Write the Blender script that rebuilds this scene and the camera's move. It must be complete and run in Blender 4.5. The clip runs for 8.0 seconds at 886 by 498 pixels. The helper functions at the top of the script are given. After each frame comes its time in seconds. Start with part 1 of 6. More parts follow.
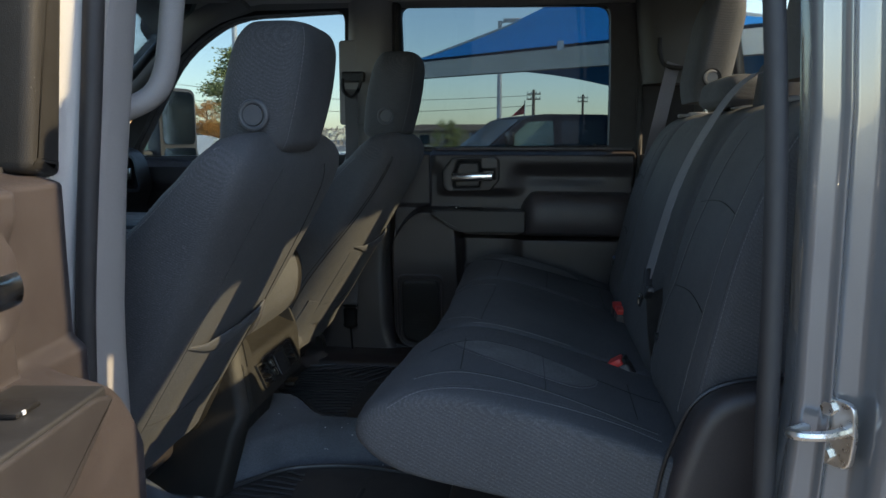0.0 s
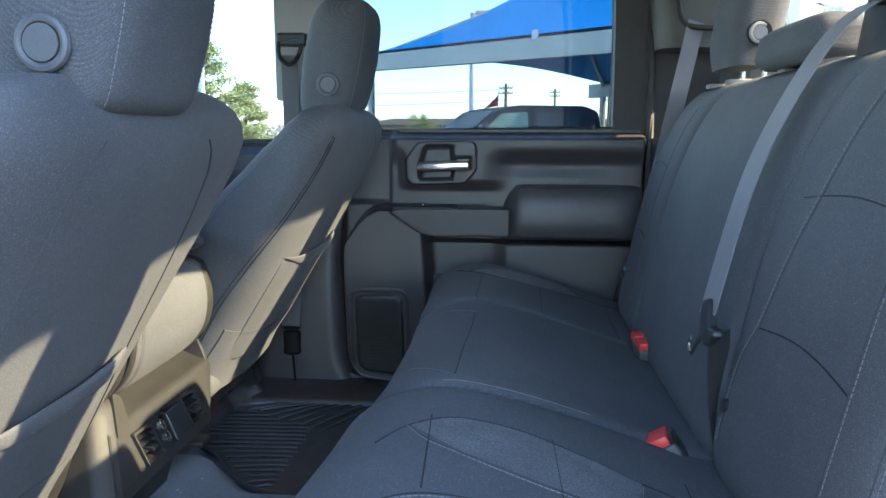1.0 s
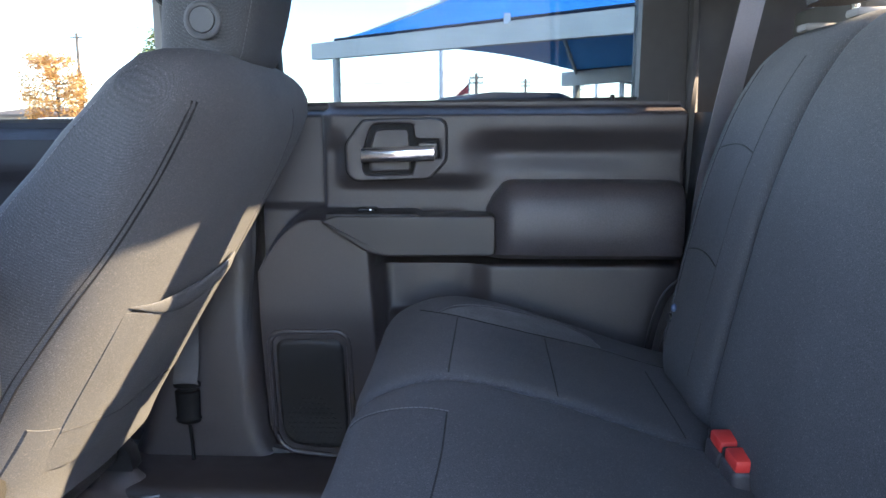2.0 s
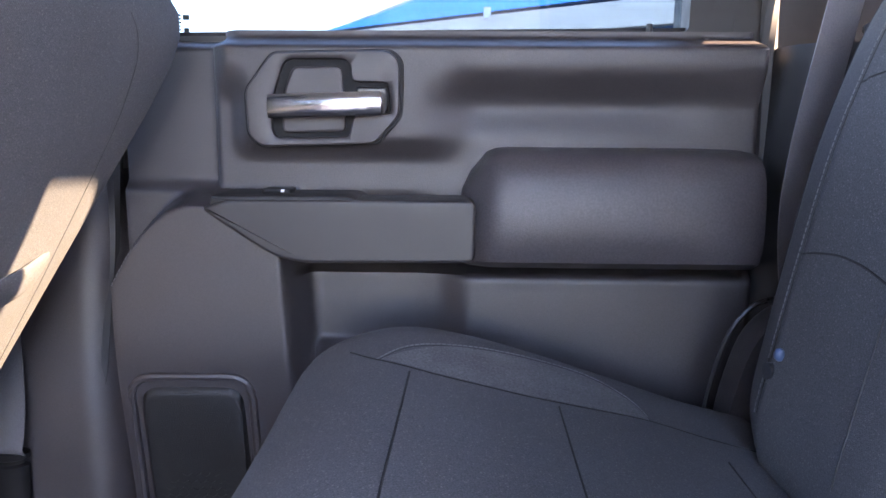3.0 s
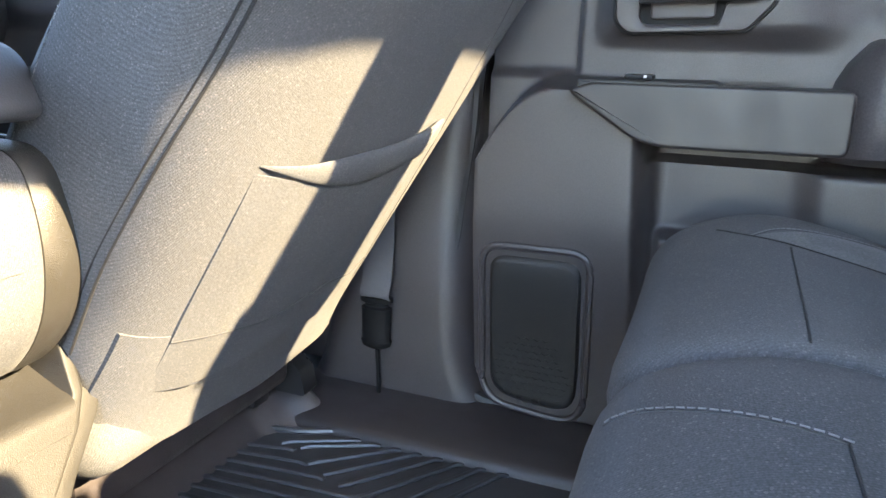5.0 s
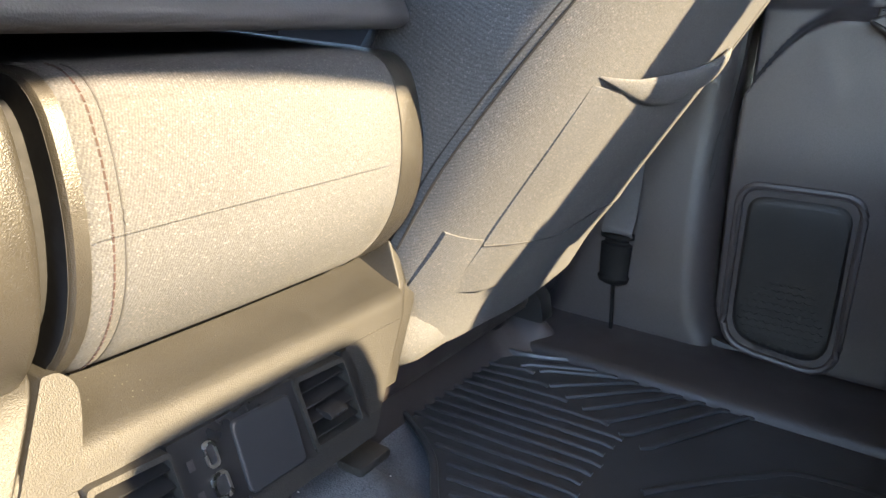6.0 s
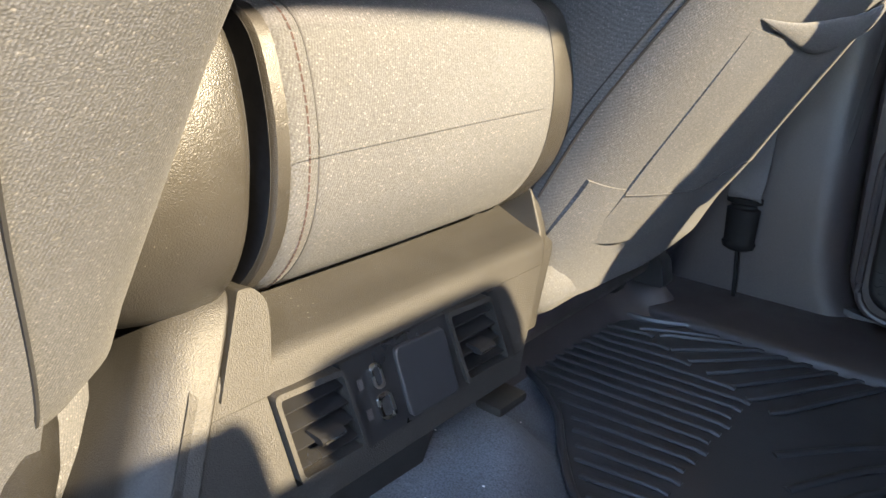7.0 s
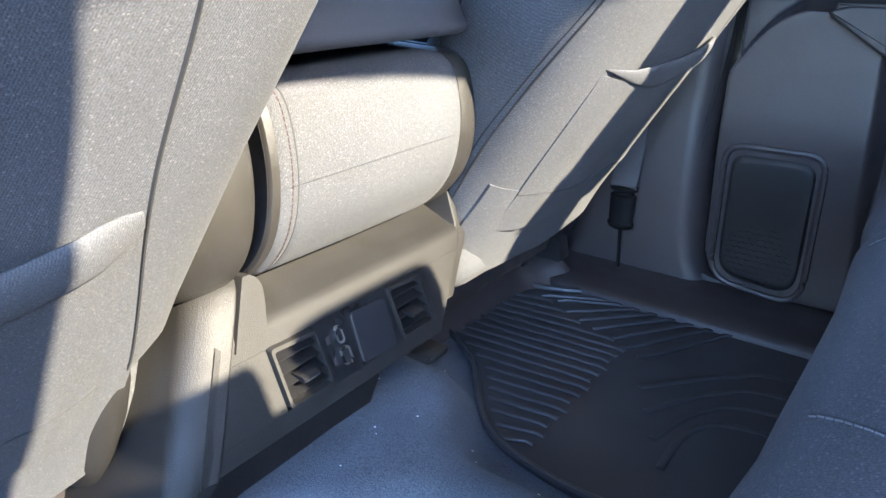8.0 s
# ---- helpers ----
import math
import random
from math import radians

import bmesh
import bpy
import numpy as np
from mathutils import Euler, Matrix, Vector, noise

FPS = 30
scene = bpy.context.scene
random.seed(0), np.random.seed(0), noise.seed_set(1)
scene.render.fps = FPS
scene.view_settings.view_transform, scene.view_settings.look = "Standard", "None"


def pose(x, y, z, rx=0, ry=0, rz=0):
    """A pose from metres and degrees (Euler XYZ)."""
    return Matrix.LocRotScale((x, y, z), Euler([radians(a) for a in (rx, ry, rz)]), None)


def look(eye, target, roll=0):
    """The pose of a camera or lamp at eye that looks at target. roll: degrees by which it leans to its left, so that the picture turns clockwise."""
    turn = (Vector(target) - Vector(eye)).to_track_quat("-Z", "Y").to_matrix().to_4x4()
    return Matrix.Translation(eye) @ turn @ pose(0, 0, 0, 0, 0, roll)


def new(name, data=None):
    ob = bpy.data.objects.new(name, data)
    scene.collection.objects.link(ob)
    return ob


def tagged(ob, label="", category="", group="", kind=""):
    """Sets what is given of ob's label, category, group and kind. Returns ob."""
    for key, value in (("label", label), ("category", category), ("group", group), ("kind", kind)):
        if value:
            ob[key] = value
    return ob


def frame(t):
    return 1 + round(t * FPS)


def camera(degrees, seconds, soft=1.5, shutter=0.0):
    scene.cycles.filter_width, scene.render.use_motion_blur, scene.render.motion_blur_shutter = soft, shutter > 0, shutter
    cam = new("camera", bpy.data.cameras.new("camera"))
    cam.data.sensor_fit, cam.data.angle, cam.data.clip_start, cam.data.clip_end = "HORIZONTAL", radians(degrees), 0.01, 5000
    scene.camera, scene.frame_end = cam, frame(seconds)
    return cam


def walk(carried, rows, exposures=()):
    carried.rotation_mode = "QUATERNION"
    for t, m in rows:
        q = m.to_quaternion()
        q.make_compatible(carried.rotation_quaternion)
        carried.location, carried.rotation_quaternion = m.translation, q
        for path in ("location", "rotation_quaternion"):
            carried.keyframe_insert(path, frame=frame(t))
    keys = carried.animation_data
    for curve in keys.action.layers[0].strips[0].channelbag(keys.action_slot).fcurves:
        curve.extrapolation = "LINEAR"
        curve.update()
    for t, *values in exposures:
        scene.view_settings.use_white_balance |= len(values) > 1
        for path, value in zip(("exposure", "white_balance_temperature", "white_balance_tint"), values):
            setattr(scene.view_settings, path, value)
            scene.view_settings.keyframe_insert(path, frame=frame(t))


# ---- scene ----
cam = camera(62.7, 8.0)
PATH = [
    (0, (0.383, 0.126, 1.573), (0.134, 2.087, 1.273), -0.0),
    (0.5, (0.364, 0.362, 1.552), (0.139, 2.325, 1.245), 0.2),
    (1, (0.344, 0.629, 1.532), (0.17, 2.596, 1.218), 0.1),
    (1.5, (0.312, 0.932, 1.535), (0.198, 2.901, 1.205), 0.1),
    (1.7, (0.314, 1.052, 1.523), (0.208, 3.02, 1.183), -0.1),
    (2.8, (0.329, 1.652, 1.435), (0.277, 3.624, 1.106), 0.3),
    (3, (0.329, 1.71, 1.419), (0.291, 3.682, 1.087), 0.4),
    (3.5, (0.338, 1.75, 1.413), (0.287, 3.721, 1.072), 0.7),
    (4, (0.325, 1.729, 1.408), (0.122, 3.681, 1.023), 1.0),
    (4.5, (0.282, 1.693, 1.395), (-0.159, 3.589, 0.934), 1.3),
    (5, (0.221, 1.627, 1.362), (-0.471, 3.43, 0.842), 1.6),
    (5.2, (0.195, 1.602, 1.352), (-0.585, 3.36, 0.801), 1.6),
    (6.3, (0.096, 1.503, 1.311), (-1.018, 3.031, 0.659), 1.4),
    (6.5, (0.092, 1.49, 1.303), (-1.066, 2.98, 0.639), 1.0),
    (7, (0.083, 1.474, 1.295), (-1.134, 2.904, 0.607), 0.8),
    (7.5, (0.102, 1.452, 1.31), (-1.078, 2.903, 0.601), 0.9),
    (8, (0.202, 1.315, 1.386), (-0.845, 2.847, 0.639), 1.3),
]

walk(cam, [(t, look(eye, target, roll)) for t, eye, target, roll in PATH],
     exposures=[(0.0, 2.32, 6600, 8), (0.1, 2.75, 6560, 8), (0.2, 3.25, 6500, 8), (0.3, 3.6, 6420, 7), (0.45, 4.10, 6150, 6), (1.0, 4.32, 6000, 8), (1.7, 4.5, 6250, 14), (2.8, 5.45, 6650, 30), (3.5, 5.62, 6750, 30), (4.0, 5.88, 6900, 26),
                (4.5, 5.74, 6800, 18), (5.2, 5.58, 6800, 13), (6.3, 4.84, 6600, 14), (7.0, 4.68, 6350, 14), (7.5, 4.68, 5950, 15), (8.0, 4.92, 5350, 15)])

import mathutils.bvhtree

# ---- light ----
SUN_TAN, SUN_SIDE = 0.62, -0.02
world = bpy.data.worlds.new("sky")
scene.world = world
world.use_nodes = True
sky = world.node_tree.nodes.new("ShaderNodeTexSky")
sky.sky_type, sky.sun_disc = "NISHITA", False
sky.sun_elevation, sky.sun_rotation = math.atan(SUN_TAN), radians(90)
sky.dust_density = 0.6
world.node_tree.nodes["Background"].inputs["Strength"].default_value = 0.15
world.node_tree.links.new(sky.outputs["Color"], world.node_tree.nodes["Background"].inputs["Color"])
sun = new("sun", bpy.data.lights.new("sun", "SUN"))
sun.data.energy, sun.data.angle, sun.data.color = 2.05, radians(0.5), (1.0, 0.79, 0.50)
sun.matrix_world = look((0, 0, 0), (-1, SUN_SIDE, -SUN_TAN))


# ---- materials ----
def shade(name, colour, rough=0.5, metal=0.0, spread=0.15, grain=0.0, grain_size=900.0, bump=0.0, bump_size=600.0,
          blotch=6.0, sheen=0.0, coat=0.0, weave=0.0, specks=0.0, spec=0.5, knit=0.0):
    """A surface with blotchy and fine variation of colour, fine relief and optional woven threads or pale lint."""
    m = bpy.data.materials.new(name)
    m.use_nodes = True
    nt = m.node_tree
    b = nt.nodes["Principled BSDF"]
    b.inputs["Roughness"].default_value, b.inputs["Metallic"].default_value = rough, metal
    b.inputs["Sheen Weight"].default_value, b.inputs["Coat Weight"].default_value = sheen, coat
    b.inputs["Sheen Roughness"].default_value = 0.4
    b.inputs["Specular IOR Level"].default_value = spec
    tc = nt.nodes.new("ShaderNodeTexCoord")

    def tex(scale, detail=3.0):
        n = nt.nodes.new("ShaderNodeTexNoise")
        n.inputs["Scale"].default_value, n.inputs["Detail"].default_value = scale, detail
        nt.links.new(tc.outputs["Object"], n.inputs["Vector"])
        return n.outputs["Fac"]

    def scaled(value, lo, hi):
        n = nt.nodes.new("ShaderNodeMapRange")
        n.inputs["From Min"].default_value, n.inputs["From Max"].default_value = 0.3, 0.7
        n.inputs["To Min"].default_value, n.inputs["To Max"].default_value = lo, hi
        nt.links.new(value, n.inputs["Value"])
        return n.outputs["Result"]

    def times(a, c):
        n = nt.nodes.new("ShaderNodeMath")
        n.operation = "MULTIPLY"
        nt.links.new(a, n.inputs[0])
        nt.links.new(c, n.inputs[1])
        return n.outputs["Value"]

    vary = scaled(tex(blotch, 5.0), 1 - spread, 1 + spread)
    if grain:
        vary = times(vary, scaled(tex(grain_size), 1 - grain, 1 + grain))
    mix = nt.nodes.new("ShaderNodeVectorMath")
    mix.operation = "SCALE"
    mix.inputs[0].default_value = colour
    nt.links.new(vary, mix.inputs["Scale"])
    out = mix.outputs["Vector"]
    if knit:                                    # rows of loops, a little uneven, with glints painted in as pale fibres
        rows = nt.nodes.new("ShaderNodeTexVoronoi")
        rows.inputs["Scale"].default_value = knit
        stretch = nt.nodes.new("ShaderNodeMapping")
        stretch.inputs["Scale"].default_value = (0.9, 0.8, 1.1)
        nt.links.new(tc.outputs["Object"], stretch.inputs["Vector"])
        nt.links.new(stretch.outputs["Vector"], rows.inputs["Vector"])
        loops = nt.nodes.new("ShaderNodeMapRange")
        loops.inputs["From Min"].default_value, loops.inputs["From Max"].default_value = 0.0, 0.75
        loops.inputs["To Min"].default_value, loops.inputs["To Max"].default_value = 1.18, 0.80
        nt.links.new(rows.outputs["Distance"], loops.inputs["Value"])
        turned = nt.nodes.new("ShaderNodeVectorMath")
        turned.operation, turned.inputs[1].default_value = "DOT_PRODUCT", (-0.15, 0.94, -0.30)
        nt.links.new(tc.outputs["Object"], turned.inputs[0])
        wave = nt.nodes.new("ShaderNodeMath")
        wave.operation, wave.inputs[1].default_value = "MULTIPLY", 2 * math.pi / 0.0019
        nt.links.new(turned.outputs["Value"], wave.inputs[0])
        sway = nt.nodes.new("ShaderNodeMath")
        sway.operation = "ADD"
        nt.links.new(wave.outputs["Value"], sway.inputs[0])
        nt.links.new(scaled(tex(40.0), -0.6, 0.6), sway.inputs[1])
        ribs = nt.nodes.new("ShaderNodeMath")
        ribs.operation = "SINE"
        nt.links.new(sway.outputs["Value"], ribs.inputs[0])
        ridge = nt.nodes.new("ShaderNodeMapRange")
        ridge.inputs["From Min"].default_value, ridge.inputs["To Min"].default_value, ridge.inputs["To Max"].default_value = -1.0, 0.90, 1.09
        nt.links.new(ribs.outputs["Value"], ridge.inputs["Value"])
        knots = nt.nodes.new("ShaderNodeMath")
        knots.operation = "MULTIPLY"
        nt.links.new(loops.outputs["Result"], knots.inputs[0])
        nt.links.new(ridge.outputs["Result"], knots.inputs[1])
        scale2 = nt.nodes.new("ShaderNodeVectorMath")
        scale2.operation = "SCALE"
        nt.links.new(out, scale2.inputs[0])
        nt.links.new(knots.outputs["Value"], scale2.inputs["Scale"])
        apart = nt.nodes.new("ShaderNodeSeparateXYZ")
        nt.links.new(rows.outputs["Color"], apart.inputs["Vector"])
        glint = nt.nodes.new("ShaderNodeMapRange")
        glint.inputs["From Min"].default_value, glint.inputs["From Max"].default_value = 0.95, 0.97
        glint.inputs["To Max"].default_value = 0.12
        nt.links.new(apart.outputs["X"], glint.inputs["Value"])
        pale = nt.nodes.new("ShaderNodeMixRGB")
        pale.inputs["Color2"].default_value = (0.42, 0.40, 0.38, 1)
        nt.links.new(glint.outputs["Result"], pale.inputs["Fac"])
        nt.links.new(scale2.outputs["Vector"], pale.inputs["Color1"])
        out = pale.outputs["Color"]
    if specks:
        v = nt.nodes.new("ShaderNodeTexVoronoi")
        v.inputs["Scale"].default_value = 170.0
        nt.links.new(tc.outputs["Object"], v.inputs["Vector"])
        ramp = nt.nodes.new("ShaderNodeMapRange")
        ramp.inputs["From Min"].default_value, ramp.inputs["From Max"].default_value = 0.10, 0.05
        nt.links.new(v.outputs["Distance"], ramp.inputs["Value"])
        few = nt.nodes.new("ShaderNodeMapRange")
        few.inputs["From Min"].default_value, few.inputs["From Max"].default_value = 0.56, 0.66
        nt.links.new(tex(9.0), few.inputs["Value"])
        blend = nt.nodes.new("ShaderNodeMixRGB")
        blend.inputs["Color2"].default_value = (0.35, 0.33, 0.3, 1)
        nt.links.new(out, blend.inputs["Color1"])
        amount = times(ramp.outputs["Result"], few.outputs["Result"])
        weak = nt.nodes.new("ShaderNodeMath")
        weak.operation = "MULTIPLY"
        weak.inputs[1].default_value = specks
        nt.links.new(amount, weak.inputs[0])
        nt.links.new(weak.outputs["Value"], blend.inputs["Fac"])
        out = blend.outputs["Color"]
    nt.links.new(out, b.inputs["Base Color"])
    nt.links.new(scaled(tex(blotch * 4), max(rough - 0.07, 0.02), min(rough + 0.07, 1)), b.inputs["Roughness"])
    height = None
    if knit:
        height = knots.outputs["Value"]
    elif weave:
        w1 = nt.nodes.new("ShaderNodeTexWave")
        w1.wave_type, w1.bands_direction = "BANDS", "DIAGONAL"
        w1.inputs["Scale"].default_value, w1.inputs["Distortion"].default_value = weave, 1.2
        nt.links.new(tc.outputs["Object"], w1.inputs["Vector"])
        height = times(w1.outputs["Fac"], scaled(tex(bump_size), 0.4, 1.0))
    elif bump:
        height = tex(bump_size, 2.0)
    if height is not None:
        bn = nt.nodes.new("ShaderNodeBump")
        bn.inputs["Strength"].default_value, bn.inputs["Distance"].default_value = max(bump, 0.2), 0.001
        nt.links.new(height, bn.inputs["Height"])
        nt.links.new(bn.outputs["Normal"], b.inputs["Normal"])
    return m


def pane_material(name, tint, gloss):
    """A thin clear pane: it lets light through and mirrors a little, more at a grazing view."""
    m = bpy.data.materials.new(name)
    m.use_nodes = True
    nt = m.node_tree
    nt.nodes.remove(nt.nodes["Principled BSDF"])
    clear, shine, mix = (nt.nodes.new("ShaderNode" + k) for k in ("BsdfTransparent", "BsdfGlossy", "MixShader"))
    fres, mul = nt.nodes.new("ShaderNodeFresnel"), nt.nodes.new("ShaderNodeMath")
    clear.inputs["Color"].default_value = (*tint, 1)
    shine.inputs["Roughness"].default_value = 0.02
    mul.operation, mul.inputs[1].default_value = "MULTIPLY", gloss
    nt.links.new(fres.outputs["Fac"], mul.inputs[0])
    nt.links.new(mul.outputs["Value"], mix.inputs["Fac"])
    nt.links.new(clear.outputs["BSDF"], mix.inputs[1])
    nt.links.new(shine.outputs["BSDF"], mix.inputs[2])
    nt.links.new(mix.outputs["Shader"], nt.nodes["Material Output"].inputs["Surface"])
    return m


CLOTH = shade("charcoal_cloth", (0.076, 0.0775, 0.083), 0.85, spread=0.12, grain=0.18, grain_size=700, bump=0.5, bump_size=700, sheen=0.03, knit=900.0, specks=0.07, blotch=5, spec=0.2)
INSERT = shade("bolster_knit", (0.095, 0.095, 0.100), 0.9, spread=0.2, grain=0.3, grain_size=420, bump=0.6, bump_size=420, sheen=0.06, knit=600.0, blotch=20)
CREASE = shade("cloth_crease", (0.035, 0.035, 0.038), 0.9, spread=0.1, blotch=40)
LEDGE = shade("matt_black_ledge", (0.013, 0.013, 0.014), 0.6, spread=0.1, bump=0.2, bump_size=700, blotch=8)
VINYL = shade("charcoal_vinyl", (0.08, 0.081, 0.088), 0.55, spread=0.1, grain=0.1, bump=0.25, bump_size=650, blotch=5, sheen=0.05)
BAR = shade("smooth_black_plastic", (0.024, 0.022, 0.023), 0.44, spread=0.1, grain=0.1, grain_size=900, bump=0.12, bump_size=1300, blotch=6)
PLASTIC = shade("black_plastic", (0.0365, 0.0312, 0.0322), 0.40, spread=0.14, grain=0.3, grain_size=900, bump=0.38, bump_size=1300, blotch=7, spec=0.6)
PLASTIC_SOFT = shade("soft_touch_plastic", (0.056, 0.0495, 0.053), 0.42, spread=0.12, grain=0.24, grain_size=400, bump=0.35, bump_size=1000, blotch=7)
PLASTIC_GREY = shade("dark_grey_plastic", (0.021, 0.0198, 0.0183), 0.50, spread=0.16, grain=0.26, bump=0.42, bump_size=1000, blotch=6, specks=0.35, spec=0.32)
CAP = shade("satin_grey_plastic", (0.026, 0.024, 0.021), 0.40, spread=0.10, grain=0.12, bump=0.45, bump_size=1100, blotch=8, specks=0.3, spec=0.7)
GLOSS = shade("satin_black", (0.013, 0.013, 0.014), 0.33, spread=0.1, blotch=8)
SMOKE = shade("smooth_dark_lid", (0.019, 0.020, 0.023), 0.40, spread=0.08, blotch=8)
# pale trim darkened in colour to stand in for the dim rear of the cab
TRIM_SHADED = shade("shaded_rear_trim", (0.08, 0.078, 0.072), 0.75, spread=0.08, grain=0.06, bump=0.2, bump_size=500, blotch=4)
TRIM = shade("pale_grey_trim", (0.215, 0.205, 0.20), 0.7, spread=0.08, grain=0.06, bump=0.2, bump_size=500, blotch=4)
LINER = shade("grey_headliner", (0.46, 0.44, 0.41), 0.95, spread=0.08, grain=0.12, bump=0.3, bump_size=700, blotch=5)
CARPET = shade("dark_carpet", (0.105, 0.118, 0.138), 0.98, spread=0.25, grain=0.4, grain_size=520, bump=0.9, bump_size=520, blotch=9, sheen=0.15, specks=0.25)
MAT = shade("black_rubber", (0.050, 0.051, 0.054), 0.38, spread=0.2, grain=0.15, bump=0.25, bump_size=350, blotch=8)
SEAL = shade("black_seal", (0.022, 0.021, 0.022), 0.6, spread=0.1, blotch=10)
GREYPAINT = shade("grey_body_paint", (0.46, 0.46, 0.46), 0.3, metal=0.55, spread=0.05, grain=0.06, grain_size=1500, blotch=3, coat=0.8)
# colour lightened to stand in for sun on the middle pillar's edge
JAMB = shade("sunlit_jamb_paint", (0.38, 0.37, 0.355), 0.36, spread=0.05, grain=0.04, grain_size=900, blotch=2, coat=0.35)
SIDEPAINT = shade("grey_metallic_paint", (0.18, 0.18, 0.182), 0.18, metal=0.5, spread=0.04, grain=0.03, grain_size=900, blotch=1.5, coat=1.0)
CHROME = shade("chrome", (0.75, 0.74, 0.73), 0.2, metal=1.0, spread=0.05, blotch=20)
STEEL = shade("zinc_steel", (0.62, 0.60, 0.56), 0.3, metal=1.0, spread=0.1, blotch=30)
RED = shade("red_plastic", (0.55, 0.035, 0.028), 0.45, spread=0.05, blotch=20)
BELT = shade("grey_webbing", (0.16, 0.158, 0.168), 0.8, spread=0.08, grain=0.15, bump=0.4, bump_size=900, weave=600.0, blotch=8)
# grey webbing darkened in colour to stand in for the dim middle pillar
GUIDE_BELT = shade("dimmed_grey_webbing", (0.085, 0.084, 0.089), 0.8, spread=0.08, grain=0.15, bump=0.4, bump_size=900, weave=600.0, blotch=8)
BELT_DARK = shade("dark_webbing", (0.034, 0.032, 0.033), 0.8, spread=0.08, grain=0.15, bump=0.4, bump_size=900, weave=600.0, blotch=8)
SLEEVE = shade("dull_black_sleeve", (0.006, 0.006, 0.0065), 0.7, spread=0.1, blotch=20, spec=0.15)
THREAD = shade("grey_thread", (0.14, 0.14, 0.146), 0.8, spread=0.15, blotch=60)
# near-black for sewn seams, and for shade painted into gaps, grooves and ducts
SEAM_AND_SHADE = shade("dark_seam_and_gap_shade", (0.012, 0.012, 0.013), 0.9, spread=0.1, blotch=40)
BRASS_THREAD = shade("mauve_thread", (0.045, 0.028, 0.027), 0.8, spread=0.15, blotch=60)
GLASS = pane_material("window_glass", (0.42, 0.46, 0.48), 0.6)
PRIVACY = pane_material("lightly_tinted_glass", (0.285, 0.325, 0.345), 0.5)
REAR_GLASS = pane_material("rear_window_glass", (0.85, 0.86, 0.84), 0.6)
BUTTON_BLUE = shade("blue_plastic", (0.05, 0.08, 0.15), 0.4, spread=0.05, blotch=30)
PRINT = shade("pale_print", (0.75, 0.76, 0.78), 0.6, spread=0.05, blotch=30)


# ---- building helpers ----
PLACE = [Matrix()]   # the pose at which part() sets what is being built


def part(name, bm, material, parent=None, label="", smooth=True, kind=""):
    """One mesh object out of a bmesh, under a thing or a part."""
    me = bpy.data.meshes.new(name)
    bmesh.ops.transform(bm, matrix=PLACE[-1], verts=bm.verts)
    bmesh.ops.recalc_face_normals(bm, faces=bm.faces)
    bm.to_mesh(me)
    bm.free()
    me.materials.append(material)
    if smooth:
        me.polygons.foreach_set("use_smooth", [True] * len(me.polygons))
        me.set_sharp_from_angle(angle=radians(38))
    ob = new(name, me)
    if parent:
        ob.parent = parent
    return tagged(ob, label, kind=kind)


def thing(name, label, category, at=(0, 0, 0), group=""):
    ob = new(name)
    ob.empty_display_size = 0.05
    ob.location = at
    return tagged(ob, label, category, group)


def box(lo, hi, bevel=0.0, seg=2, bm=None):
    bm = bm or bmesh.new()
    lo, hi = Vector(lo), Vector(hi)
    made = bmesh.ops.create_cube(bm, size=1.0, matrix=Matrix.Translation((lo + hi) / 2) @ Matrix.Diagonal((*(hi - lo), 1)))
    if bevel:
        edges = {e for v in made["verts"] for e in v.link_edges}
        bmesh.ops.bevel(bm, geom=list(edges), offset=bevel, segments=seg, profile=0.5, affect="EDGES")
    return bm


def loft(rings, closed=True, caps=True, bm=None):
    """Skin over a row of point rings that all have the same count."""
    bm = bm or bmesh.new()
    rows = [[bm.verts.new(p) for p in ring] for ring in rings]
    n = len(rows[0])
    for a, b in zip(rows, rows[1:]):
        for i in range(n if closed else n - 1):
            j = (i + 1) % n
            bm.faces.new((a[i], a[j], b[j], b[i]))
    if caps and closed:
        for row in (rows[0], rows[-1]):
            bm.faces.new(row)
    return bm


def sheet(f, nu, nv, thick=None, bm=None):
    """A surface f(u, v), u and v from 0 to 1; thick: a vector by which its back lies behind it."""
    bm = bm or bmesh.new()
    front = [[bm.verts.new(f(i / nu, j / nv)) for j in range(nv + 1)] for i in range(nu + 1)]
    for i in range(nu):
        for j in range(nv):
            bm.faces.new((front[i][j], front[i + 1][j], front[i + 1][j + 1], front[i][j + 1]))
    if thick is not None:
        t = Vector(thick)
        back = [[bm.verts.new(v.co + t) for v in row] for row in front]
        for i in range(nu):
            for j in range(nv):
                bm.faces.new((back[i][j], back[i][j + 1], back[i + 1][j + 1], back[i + 1][j]))
        rim = [(i, 0) for i in range(nu)] + [(nu, j) for j in range(nv)] + [(i, nv) for i in range(nu, 0, -1)] + [(0, j) for j in range(nv, 0, -1)]
        for (a, b), (c, d) in zip(rim, rim[1:] + rim[:1]):
            bm.faces.new((front[a][b], front[c][d], back[c][d], back[a][b]))
    return bm


